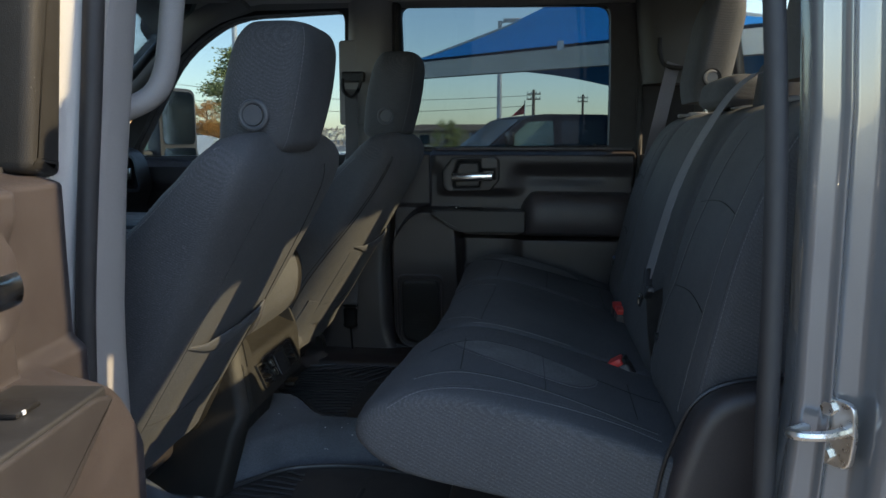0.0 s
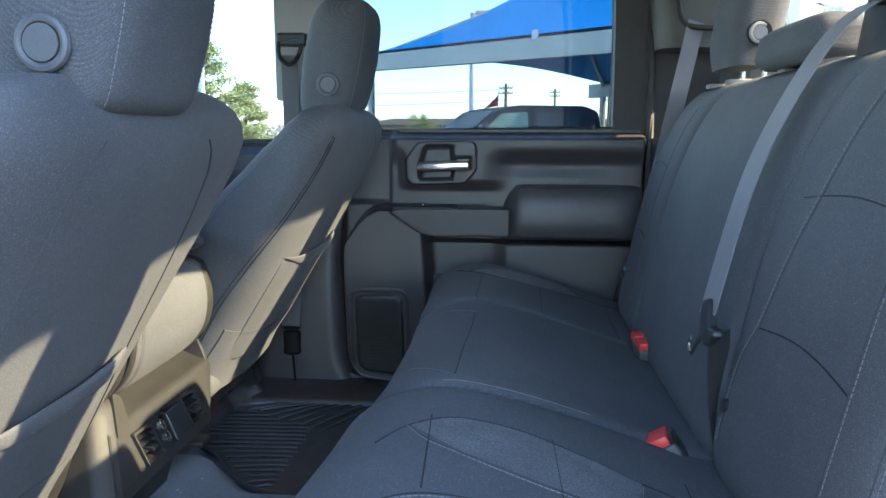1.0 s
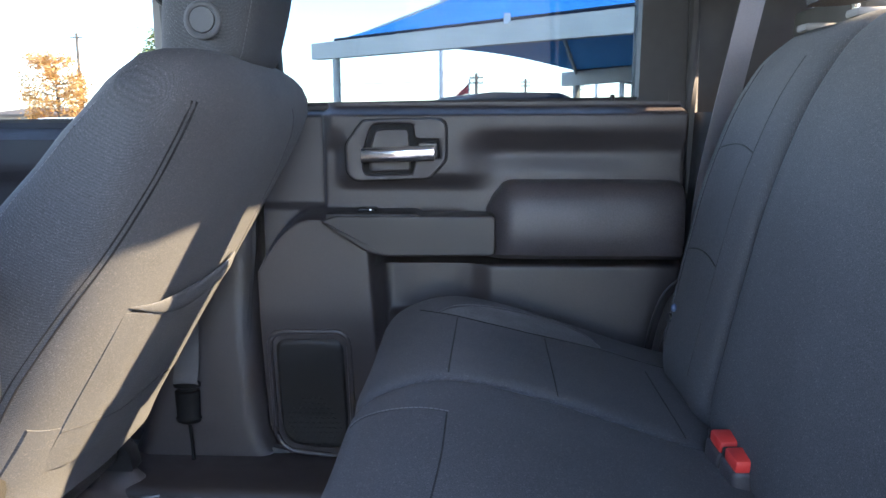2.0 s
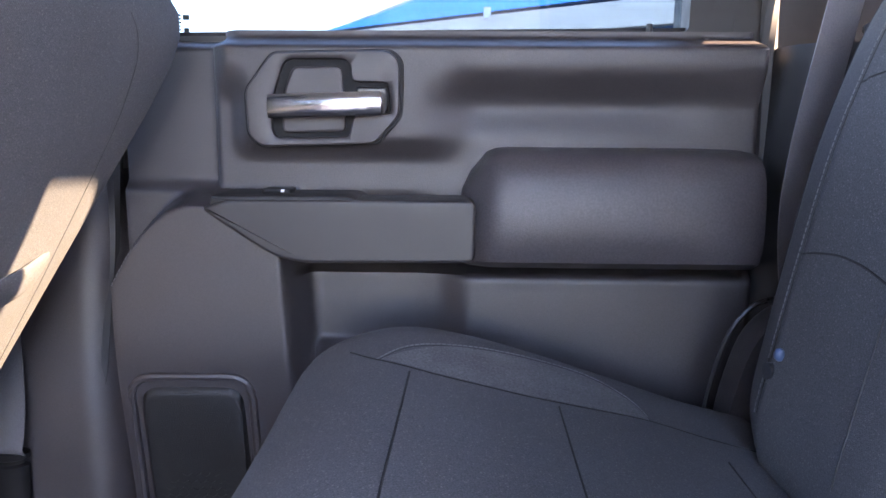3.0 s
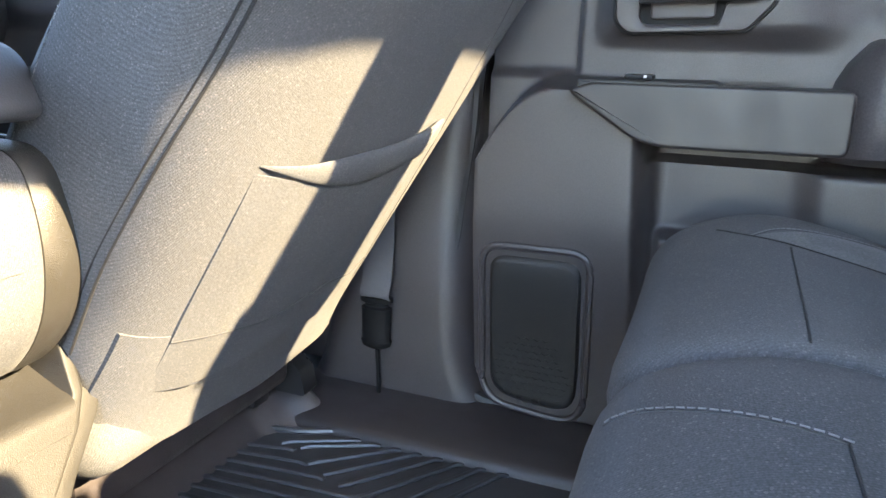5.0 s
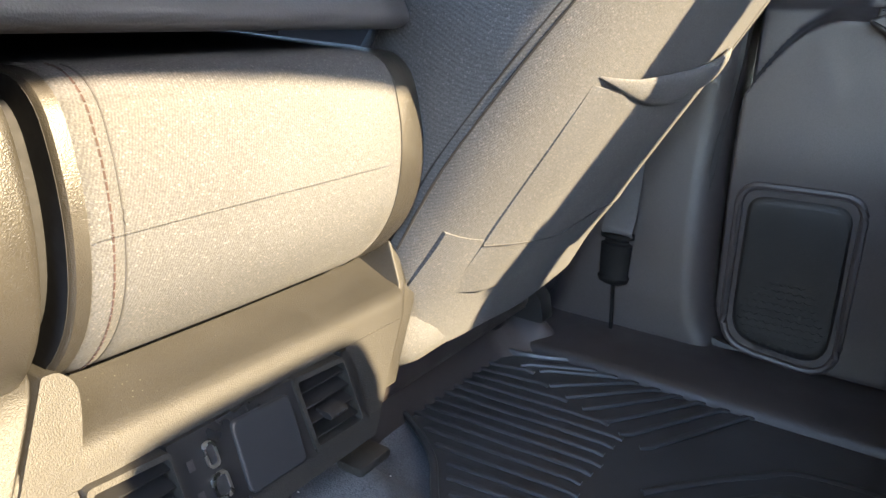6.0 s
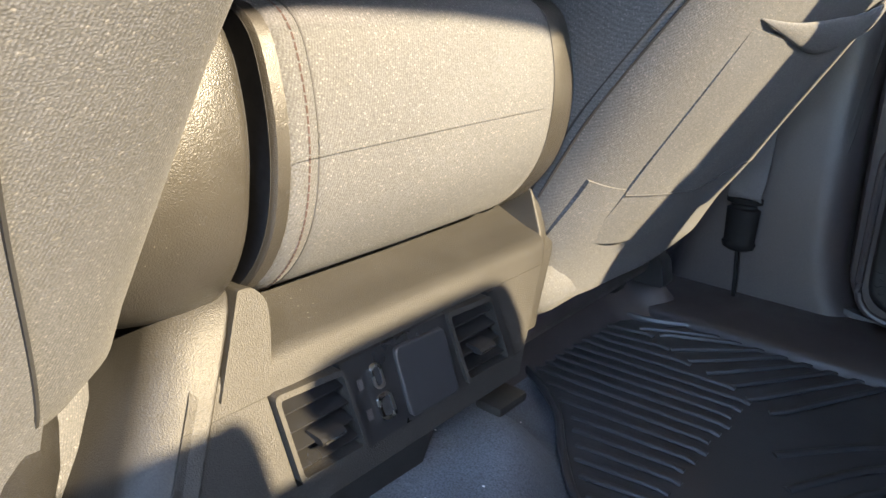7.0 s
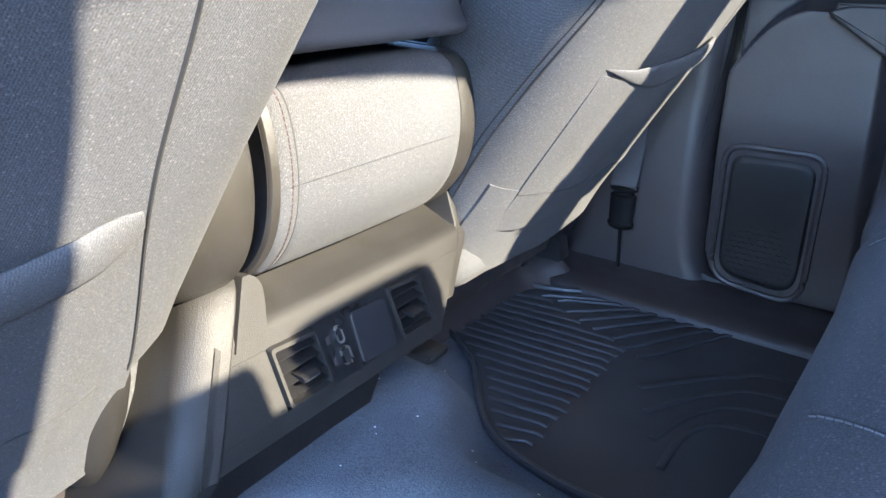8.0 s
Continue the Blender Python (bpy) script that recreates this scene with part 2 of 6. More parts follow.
def smooth_line(points, count):
    """count + 1 points along a smooth curve through the given ones."""
    pts = [Vector(p) for p in points]
    out = []
    for k in range(count + 1):
        s = k / count * (len(pts) - 1)
        i = min(int(s), len(pts) - 2)
        u = s - i
        p0, p1, p2, p3 = pts[max(i - 1, 0)], pts[i], pts[i + 1], pts[min(i + 2, len(pts) - 1)]
        out.append(0.5 * ((2 * p1) + (p2 - p0) * u + (2 * p0 - 5 * p1 + 4 * p2 - p3) * u * u + (3 * p1 - p0 - 3 * p2 + p3) * u ** 3))
    return out


def tube(points, r, sides=8, count=0, bm=None, flat=1.0, up=(0, 0, 1), radii=None, closed=False):
    """A bar along a line; flat squeezes it across up."""
    pts = smooth_line(points, count) if count else [Vector(p) for p in points]
    rings = []
    for i, p in enumerate(pts):
        if closed:
            d = (pts[(i + 1) % len(pts)] - pts[i - 1]).normalized()
        else:
            d = (pts[min(i + 1, len(pts) - 1)] - pts[max(i - 1, 0)]).normalized()
        a = d.cross(Vector(up))
        a = a.normalized() if a.length > 1e-4 else d.orthogonal().normalized()
        b = a.cross(d).normalized()
        q = radii[min(int(i * len(radii) / len(pts)), len(radii) - 1)] if radii else r
        rings.append([p + q * (math.cos(2 * math.pi * k / sides) * a + flat * math.sin(2 * math.pi * k / sides) * b) for k in range(sides)])
    if closed:
        rings.append(rings[0])
        return loft(rings, caps=False, bm=bm)
    return loft(rings, bm=bm)


def stitches(points, step=0.006, length=0.0038, r=0.0007, count=60, bm=None):
    """A row of short thread stitches along a line."""
    bm = bm or bmesh.new()
    pts = smooth_line(points, count)
    run, nxt = 0.0, 0.0
    for a, b in zip(pts, pts[1:]):
        seg = (b - a).length
        while nxt < run + seg and seg > 1e-6:
            p = a + (b - a) * ((nxt - run) / seg)
            d = (b - a) / seg
            tube([p - d * length / 2, p + d * length / 2], r, sides=4, bm=bm)
            nxt += step
        run += seg
    return bm


def rounded(pts, r, n=4):
    """A closed 2D outline with its corners rounded; r: one radius, or one for each corner."""
    out = []
    k = len(pts)
    for i in range(k):
        p, a, b = Vector(pts[i]), Vector(pts[i - 1]), Vector(pts[(i + 1) % k])
        q = r[i] if isinstance(r, (list, tuple)) else r
        da, db = (a - p), (b - p)
        q = min(q, da.length * 0.49, db.length * 0.49)
        s, e = p + da.normalized() * q, p + db.normalized() * q
        for j in range(n + 1):
            u = j / n
            out.append((1 - u) ** 2 * s + 2 * u * (1 - u) * p + u * u * e)
    return out


def plate(outline, to3, depth, edge=0.0, seg=2, bm=None):
    """A solid plate: the outline, set in space by to3(u, v, w), w from 0 to depth, its front edge rounded by edge."""
    turn = sum(outline[i - 1][0] * outline[i][1] - outline[i][0] * outline[i - 1][1] for i in range(len(outline)))
    rings = [[to3(p[0], p[1], 0.0) for p in outline]]
    if edge:
        for j in range(seg + 1):
            a = j / seg * math.pi / 2
            w, inset = depth - edge + edge * math.sin(a), edge * (1 - math.cos(a))
            ring = []
            for i, p in enumerate(outline):
                t = (Vector(outline[(i + 1) % len(outline)]) - Vector(outline[i - 1]))
                nrm = Vector((t.y, -t.x)).normalized() if t.length else Vector((0, 0))
                if turn > 0:
                    nrm = -nrm
                ring.append(to3(p[0] + nrm.x * inset, p[1] + nrm.y * inset, w))
            rings.append(ring)
        flat = []                               # a narrow border keeps the front face evenly flat
        for i, p in enumerate(outline):
            t = (Vector(outline[(i + 1) % len(outline)]) - Vector(outline[i - 1]))
            nrm = Vector((t.y, -t.x)).normalized() if t.length else Vector((0, 0))
            if turn > 0:
                nrm = -nrm
            flat.append(to3(p[0] + nrm.x * edge * 1.25, p[1] + nrm.y * edge * 1.25, depth))
        rings.append(flat)
    else:
        rings.append([to3(p[0], p[1], depth) for p in outline])
    return loft(rings, bm=bm)


def frame_ring(outer, inner, to3, w0, w1, bm=None):
    """A flat frame between two outlines of the same count."""
    rings = [[to3(p[0], p[1], w) for p in o] for o, w in ((outer, w0), (outer, w1), (inner, w1), (inner, w0))]
    return loft(rings + rings[:1], caps=False, bm=bm)


def step(a, b, x):
    """Smooth step from 0 at a to 1 at b."""
    t = min(max((x - a) / (b - a), 0.0), 1.0)
    return t * t * (3 - 2 * t)


CY = 1.86            # the cab's middle line, across
FLOOR = 0.78


def drape(ob, points, toward, lift=0.0006):
    """Lays a line of points on the skin of a mesh, along the direction toward."""
    tree = mathutils.bvhtree.BVHTree.FromPolygons([v.co for v in ob.data.vertices], [tuple(p.vertices) for p in ob.data.polygons])
    d = Vector(toward).normalized()
    out = []
    for p in points:
        at, normal, _, _ = tree.ray_cast(Vector(p) - d, d)
        if at is not None:
            out.append(at + (normal if normal.dot(d) < 0 else -normal) * lift)
    return out


def seam(ob, points, toward, r=0.0009, count=36, material=None, thread=0.0, side=(0, 0, 0), name="seam"):
    """A sewn seam on a mesh's skin; thread: the distance from it of a row of pale stitches."""
    line = drape(ob, smooth_line(points, count), toward, 0.0002)
    if len(line) > 2:
        part(name, tube(line, r, sides=5), material or SEAM_AND_SHADE, ob)
    if thread:
        row = drape(ob, [p + Vector(side) * thread for p in smooth_line(points, count)], toward, 0.0007)
        if len(row) > 2:
            part("stitching", stitches(row, 0.0062, 0.0045, 0.0006), THREAD, ob, "pale grey stitching")


# ---- the cab: setting ----
def structure(name, bm, material, label, smooth=True):
    ob = part(name, bm, material, None, label, smooth)
    return tagged(ob, category=name.replace("_", " "), kind="structure")


def carpet_height(x, y):
    """The floor rises to a low tunnel under the middle seat and slopes up under the front seats."""
    edge = 0.27 - 0.15 * step(-0.31, -0.14, x)
    hump = 0.080 * (1 - step(edge - 0.11, edge, abs(y - CY)))
    return FLOOR + hump + 0.05 * step(-0.34, -0.5, x) * step(0.12, 0.3, abs(y - CY)) + 0.03 * step(0.62, 0.70, abs(y - CY))


def floor_carpet():
    def f(u, v):
        x, y = -1.5 + 2.5 * u, CY - 0.86 + 1.72 * v
        n = noise.noise(Vector((x * 9, y * 9, 0))) * 0.003
        return Vector((x, y, carpet_height(x, y) + n))
    return structure("floor", sheet(f, 110, 80, (0, 0, -0.06)), CARPET, "dark charcoal carpet over the cab floor and tunnel")


floor_carpet()

# roof lining with a soft turn down to the sides
def roof_lining(u, v):
    x, s = -0.95 + 1.95 * u, (v - 0.5) * 2
    y = CY + 0.80 * s
    drop = 0.075 * step(0.72, 1.0, abs(s)) + 0.03 * step(0.88, 1.0, u) + 0.10 * step(0.2, 0.0, u)
    return Vector((x, y, 2.10 - drop))


structure("ceiling", sheet(roof_lining, 40, 40, (0, 0, 0.012)), LINER, "grey woven fabric headliner over the cab")


def roof_skin(u, v):
    x, s = -1.0 + 2.1 * u, (v - 0.5) * 2
    return Vector((x, CY + 0.93 * s, 2.185 - 0.09 * step(0.72, 1.0, abs(s)) - 0.05 * step(0.15, 0.0, u) - 0.03 * step(0.9, 1, u)))


structure("roof", sheet(roof_skin, 30, 30, (0, 0, 0.004)), GREYPAINT, "grey painted steel roof of the cab")


def side_y(side, off):
    """off metres outward from the cab's middle, on the far (1) or the near (-1) side."""
    return CY + side * off


for side, word in ((1, "far"), (-1, "near")):
    # rail over the doors
    prof = rounded([(0.74, 2.05), (0.80, 2.012), (0.90, 2.03), (0.94, 2.10), (0.86, 2.15), (0.76, 2.11)], 0.02, 3)
    rail = loft([[Vector((x, side_y(side, a), z - 0.10 * step(-0.55, -1.0, x))) for a, z in prof] for x in (-1.0, -0.8, -0.6, -0.3, 0.0, 0.4, 0.8, 1.02)])
    structure("roof_rail_" + word, rail, TRIM, "pale grey trimmed roof rail over the doors")
    # sill below the doors
    sill = loft([[Vector((x, side_y(side, a), z)) for a, z in rounded([(0.635, 0.70), (0.645, 0.806), (0.70, 0.820), (0.80, 0.826), (0.83, 0.79), (0.93, 0.76), (0.96, 0.70), (0.94, 0.52), (0.70, 0.50)], 0.015, 3)] for x in (-1.3, -0.4, -0.1, 0.3, 0.62, 0.9)])
    structure("door_sill_" + word, sill, PLASTIC, "black plastic sill plate under the doors")


def pillar(name, side, inner, label, material=TRIM, lower=PLASTIC, waist=1.36):
    """A door pillar: rings of (x front, x back, inner offset, outer offset) by height, the pale trim above the waist and dark below."""
    for k, (mat, zs) in enumerate(((lower, [r for r in inner if r[0] <= waist]), (material, [r for r in inner if r[0] >= waist]))):
        rings = []
        for z, x0, x1, a0, a1 in zs:
            rr = [(x0, a1), (x0, a0 + 0.03), (x0 + 0.03, a0), (x1 - 0.03, a0), (x1, a0 + 0.03), (x1, a1)]
            rr = rounded(rr, 0.018, 3)
            rings.append([Vector((p[0], side_y(side, p[1]), z)) for p in rr])
        structure(name + ("_lower" if k == 0 else "_upper"), loft(rings), mat, label[k])


B_RINGS = [(0.80, -0.44, -0.065, 0.765, 0.93), (0.82, -0.41, -0.085, 0.765, 0.93), (0.86, -0.39, -0.108, 0.765, 0.93), (0.92, -0.38, -0.120, 0.765, 0.93), (1.10, -0.36, -0.126, 0.77, 0.93), (1.30, -0.35, -0.124, 0.785, 0.93), (1.36, -0.345, -0.124, 0.79, 0.93),
           (1.52, -0.292, -0.125, 0.79, 0.92), (1.75, -0.280, -0.11, 0.775, 0.90), (2.0, -0.265, -0.10, 0.755, 0.88), (2.07, -0.265, -0.10, 0.74, 0.87)]
pillar("b_pillar_far", 1, B_RINGS, ("black plastic lower trim of the middle pillar", "pale grey upper trim of the middle pillar with a belt guide"))
pillar("b_pillar_near", -1, [(z, x0, -0.136 - 0.09 * (1.54 - z) if z > 1.2 else -0.167, a0 + 0.03, a1) for z, x0, x1, a0, a1 in B_RINGS], ("grey painted middle pillar beside the open doorway", "pale grey trim of the middle pillar beside the open doorway"), lower=TRIM)
PILLAR_DARK = shade("smooth_dark_trim", (0.022, 0.022, 0.024), 0.45, spread=0.1, grain=0.1, bump=0.3, bump_size=700, blotch=6)
C_RINGS = [(0.80, 0.62, 1.0, 0.80, 0.93), (1.0, 0.66, 1.0, 0.78, 0.93), (1.25, 0.715, 1.0, 0.765, 0.93), (1.36, 0.725, 1.0, 0.755, 0.93), (1.52, 0.735, 1.0, 0.738, 0.92), (1.75, 0.73, 1.0, 0.730, 0.90), (2.0, 0.70, 1.0, 0.722, 0.88), (2.07, 0.69, 1.0, 0.718, 0.87)]
pillar("c_pillar_far", 1, C_RINGS, ("dark lower trim of the rear pillar", "pale grey trim of the rear pillar behind the seat"), material=TRIM_SHADED, lower=PILLAR_DARK, waist=1.626)
structure("quarter_panel_far", box((0.90, 2.40, 0.80), (1.0, 2.66, 1.624), 0.012, 2), PILLAR_DARK, "dark trim panel beside the rear backrest")
# unseen mirror of the far panel, added to stop sun passing the backrest
structure("quarter_panel_near", box((0.90, 1.06, 0.80), (1.0, 1.32, 1.624), 0.012, 2), PILLAR_DARK, "unseen dark panel added beside the near end of the rear backrest to block sun")
structure("quarter_trim_far", box((0.895, 2.40, 1.626), (1.0, 2.66, 1.70), 0.012, 2), TRIM_SHADED, "pale grey trim above the dark side panel")
pillar("c_pillar_near", -1, [(z, x0 - 0.01, x1, a0 - 0.01, a1 - 0.03) for z, x0, x1, a0, a1 in C_RINGS], ("dark lower trim of the rear pillar by the doorway", "pale grey trim of the rear pillar by the doorway"), material=TRIM_SHADED)

# painted body edge and seal round the open doorway
def doorway_edge():
    body = loft([[Vector((x + dx, y, z)) for dx, y in rounded([(-0.004, 0.962), (0.002, 0.924), (0.024, 0.917), (0.030, 0.907), (0.036, 0.919), (0.062, 0.913), (0.068, 0.886), (0.085, 0.872), (0.40, 0.876), (0.40, 0.94), (0.12, 0.985)], [0.008, 0.008, 0.004, 0.004, 0.006, 0.010, 0.012, 0.02, 0.01, 0.01, 0.01], 4)]
                 for z, x in ((0.60, 0.60), (0.80, 0.63), (1.0, 0.655), (1.3, 0.668), (1.6, 0.665), (1.9, 0.645), (2.1, 0.62))])
    structure("body_side_rear", body, SIDEPAINT, "grey painted body side behind the open doorway")
    front = loft([[Vector((x + dx, y, z)) for dx, y in rounded([(0.0, 0.985), (0.004, 0.93), (-0.02, 0.90), (-0.022, 0.872), (-0.06, 0.845), (-0.22, 0.83), (-0.22, 0.95), (-0.10, 0.99)], 0.010, 3)]
                  for z, x in ((0.60, -0.170), (1.0, -0.175), (1.3, -0.169), (1.44, -0.160), (1.6, -0.140), (1.73, -0.124), (1.9, -0.106), (2.1, -0.09))])
    structure("body_side_front", front, JAMB, "grey painted body edge at the middle pillar, lightened as if sunlit")
    line = [(-0.14, 0.930, 0.83), (-0.163, 0.926, 1.0), (-0.160, 0.926, 1.3), (-0.131, 0.926, 1.6), (-0.096, 0.935, 1.9), (-0.05, 0.985, 2.01), (0.1, 0.995, 2.025), (0.45, 0.995, 2.025),
            (0.58, 0.985, 2.005), (0.606, 0.957, 1.9), (0.634, 0.945, 1.6), (0.644, 0.942, 1.3), (0.644, 0.945, 1.0), (0.60, 0.955, 0.87), (0.45, 0.985, 0.835), (0.1, 0.985, 0.83)]
    seal = tube(smooth_line(line + line[:1], 150)[:-1], 0.012, sides=10, closed=True)
    structure("door_seal", seal, SEAL, "black rubber seal round the open doorway")
    ring = [(0.728, 2.665, 0.86), (0.728, 2.665, 1.2), (0.730, 2.69, 1.5), (0.722, 2.69, 1.8), (0.70, 2.68, 1.98), (0.4, 2.68, 2.03), (0.0, 2.68, 2.03), (-0.10, 2.68, 1.98), (-0.112, 2.68, 1.6), (-0.135, 2.675, 1.3), (-0.15, 2.65, 1.1), (-0.15, 2.65, 0.92), (-0.11, 2.65, 0.83), (0.1, 2.66, 0.82), (0.55, 2.66, 0.82)]
    structure("door_seal_far", tube(smooth_line(ring + ring[:1], 150)[:-1], 0.011, sides=8, closed=True), SEAL, "black rubber seal round the closed door")


doorway_edge()
jamb_in = rounded([(-0.105, 0.845), (0.69, 0.845), (0.69, 1.80), (0.665, 2.02), (-0.085, 2.02), (-0.105, 1.4)], 0.03, 3)
jamb_out = rounded([(-0.30, 0.62), (0.95, 0.62), (0.95, 1.80), (0.93, 2.12), (-0.25, 2.12), (-0.28, 1.4)], 0.03, 3)
structure("door_jamb_far", frame_ring(jamb_out, jamb_in, lambda u, v, w: Vector((u, CY + w - 0.06 * step(1.5, 2.1, v), v)), 0.868, 0.90), SEAL, "dark door jamb behind the closed rear door")

# door catch on the pillar
catch = thing("door_striker", "zinc-plated steel door striker bolted to the grey pillar", "door striker", (0.668, 0.90, 1.20))
PLACE.append(pose(0.706, 0.914, 1.263, 0, 0, 36))
part("base_plate", plate(rounded([(-0.022, -0.037), (0.022, -0.037), (0.026, 0.0), (0.022, 0.037), (-0.022, 0.037), (-0.026, 0.0)], 0.012), lambda u, v, w: Vector((-w, u, v)), 0.006, 0.002), STEEL, catch)
for dz in (-0.026, 0.026):
    part("bolt", tube([(-0.004, 0.004, dz), (-0.011, 0.004, dz)], 0.008, sides=6), STEEL, catch)
part("loop", tube([(-0.003, -0.012, 0.004), (-0.035, -0.012, 0.006), (-0.055, 0.0, 0.006), (-0.055, 0.014, 0.004), (-0.035, 0.022, 0.0), (-0.003, 0.022, 0.0)], 0.0055, sides=8, count=24), STEEL, catch)
PLACE.pop()
catch.location = (0, 0, 0)

# back wall and rear window
def back_wall():
    lo, hi = CY - 0.80, CY + 0.80
    top = [(hi - 0.02 - (hi - lo - 0.12) * k / 12, 2.13) for k in range(13)]
    outer = rounded([(lo, 0.78), (hi, 0.78)] + top, [0.05, 0.05, 0.05] + [0.01] * 11 + [0.05], 4)
    crown = lambda pts: [(a, z + (0.012 * (1 - ((a - CY + 0.12) / 0.90) ** 2) + 0.042 * max(0.0, 1 - ((a - CY + 0.12) / 0.36) ** 2) if z > 1.9 else 0.0)) for a, z in pts]
    fine = [(CY + 0.694 - 1.294 * k / 12, 2.006) for k in range(13)]
    inner = crown(rounded([(CY - 0.67, 1.56), (CY + 0.698, 1.56)] + fine, [0.05, 0.05, 0.05] + [0.01] * 11 + [0.05], 4))
    lean = lambda a, z, w: Vector((1.005 - 0.09 * step(1.4, 2.1, z) + w, a, z))
    structure("wall_back", frame_ring(outer, inner, lean, 0.0, 0.07), TRIM_SHADED, "pale grey trimmed back wall round the rear window")
    win = thing("rear_window", "wide clear rear window with a black border", "window")
    tagged(win, kind="structure")
    glass = part("pane", plate([(p[0], p[1]) for p in rounded([(CY - 0.69, 1.54), (CY + 0.75, 1.54), (CY + 0.74, 2.04), (CY - 0.63, 2.04)], 0.07, 4)], lambda a, z, w: lean(a, z, 0.05 + w), 0.005), REAR_GLASS, win)
    part("frame", frame_ring([(CY + (a - CY) * 1.03, 1.78 + (z - 1.78) * 1.04) for a, z in inner], inner, lambda a, z, w: lean(a, z, 0.035 + w), 0.0, 0.012), SEAL, win)


back_wall()


# ---- rear door, built closed on the far side ----
def door_relief(x, z):
    """How far the inner trim lies from the cab's middle."""
    a = 0.795
    a -= 0.020 * step(1.44, 1.50, z) * step(0.01, 0.04, x)                                   # roll under the window
    a += 0.055 * step(1.515, 1.535, z)
    boss = step(0.035, 0.07, x) * (1 - step(0.27, 0.36, x)) * step(1.37, 1.41, z)
    a -= 0.020 * boss * (1 - step(1.44, 1.50, z))
    a += 0.009 * step(0.26, 0.40, x) * (1 - step(0.56, 0.68, x)) * step(1.40, 1.445, z) * (1 - step(1.445, 1.490, z))
    a += 0.014 * (1 - step(0.012, 0.022, x)) * step(1.33, 1.35, z)                              # seam ahead of the handle
    crest = 1.334 - 0.080 * max(0.0, -x / 0.095) ** 2
    low = 1 - step(crest - 0.016, crest + 0.006, z)
    front = low * (1 - step(0.106, 0.138, x - 0.06 * (1.24 - z)))
    a -= 0.058 * front
    a += 0.035 * front * step(1.16, 0.86, z)
    a += 0.004 * low * step(0.135, 0.15, x) * (1 - step(0.27, 0.31, x))
    a -= 0.018 * low * step(0.30, 0.35, x) * (1 - step(1.22, 1.245, z))
    a += 0.02 * low * step(1.14, 1.12, z) * step(0.135, 0.15, x) * (1 - step(0.27, 0.29, x)) * -1
    a += 0.030 * step(0.118, 0.130, x) * (1 - step(0.690, 0.700, x)) * step(1.226, 1.236, z) * (1 - step(1.250, 1.260, z))   # deep gap under the bar and pad
    away = math.hypot(max(0.0, -0.030 - x), max(0.0, 0.905 - z))                                # rounded lower front corner
    a += 0.05 * step(0.076, 0.090, away) + 0.05 * step(0.708, 0.722, x)
    return a


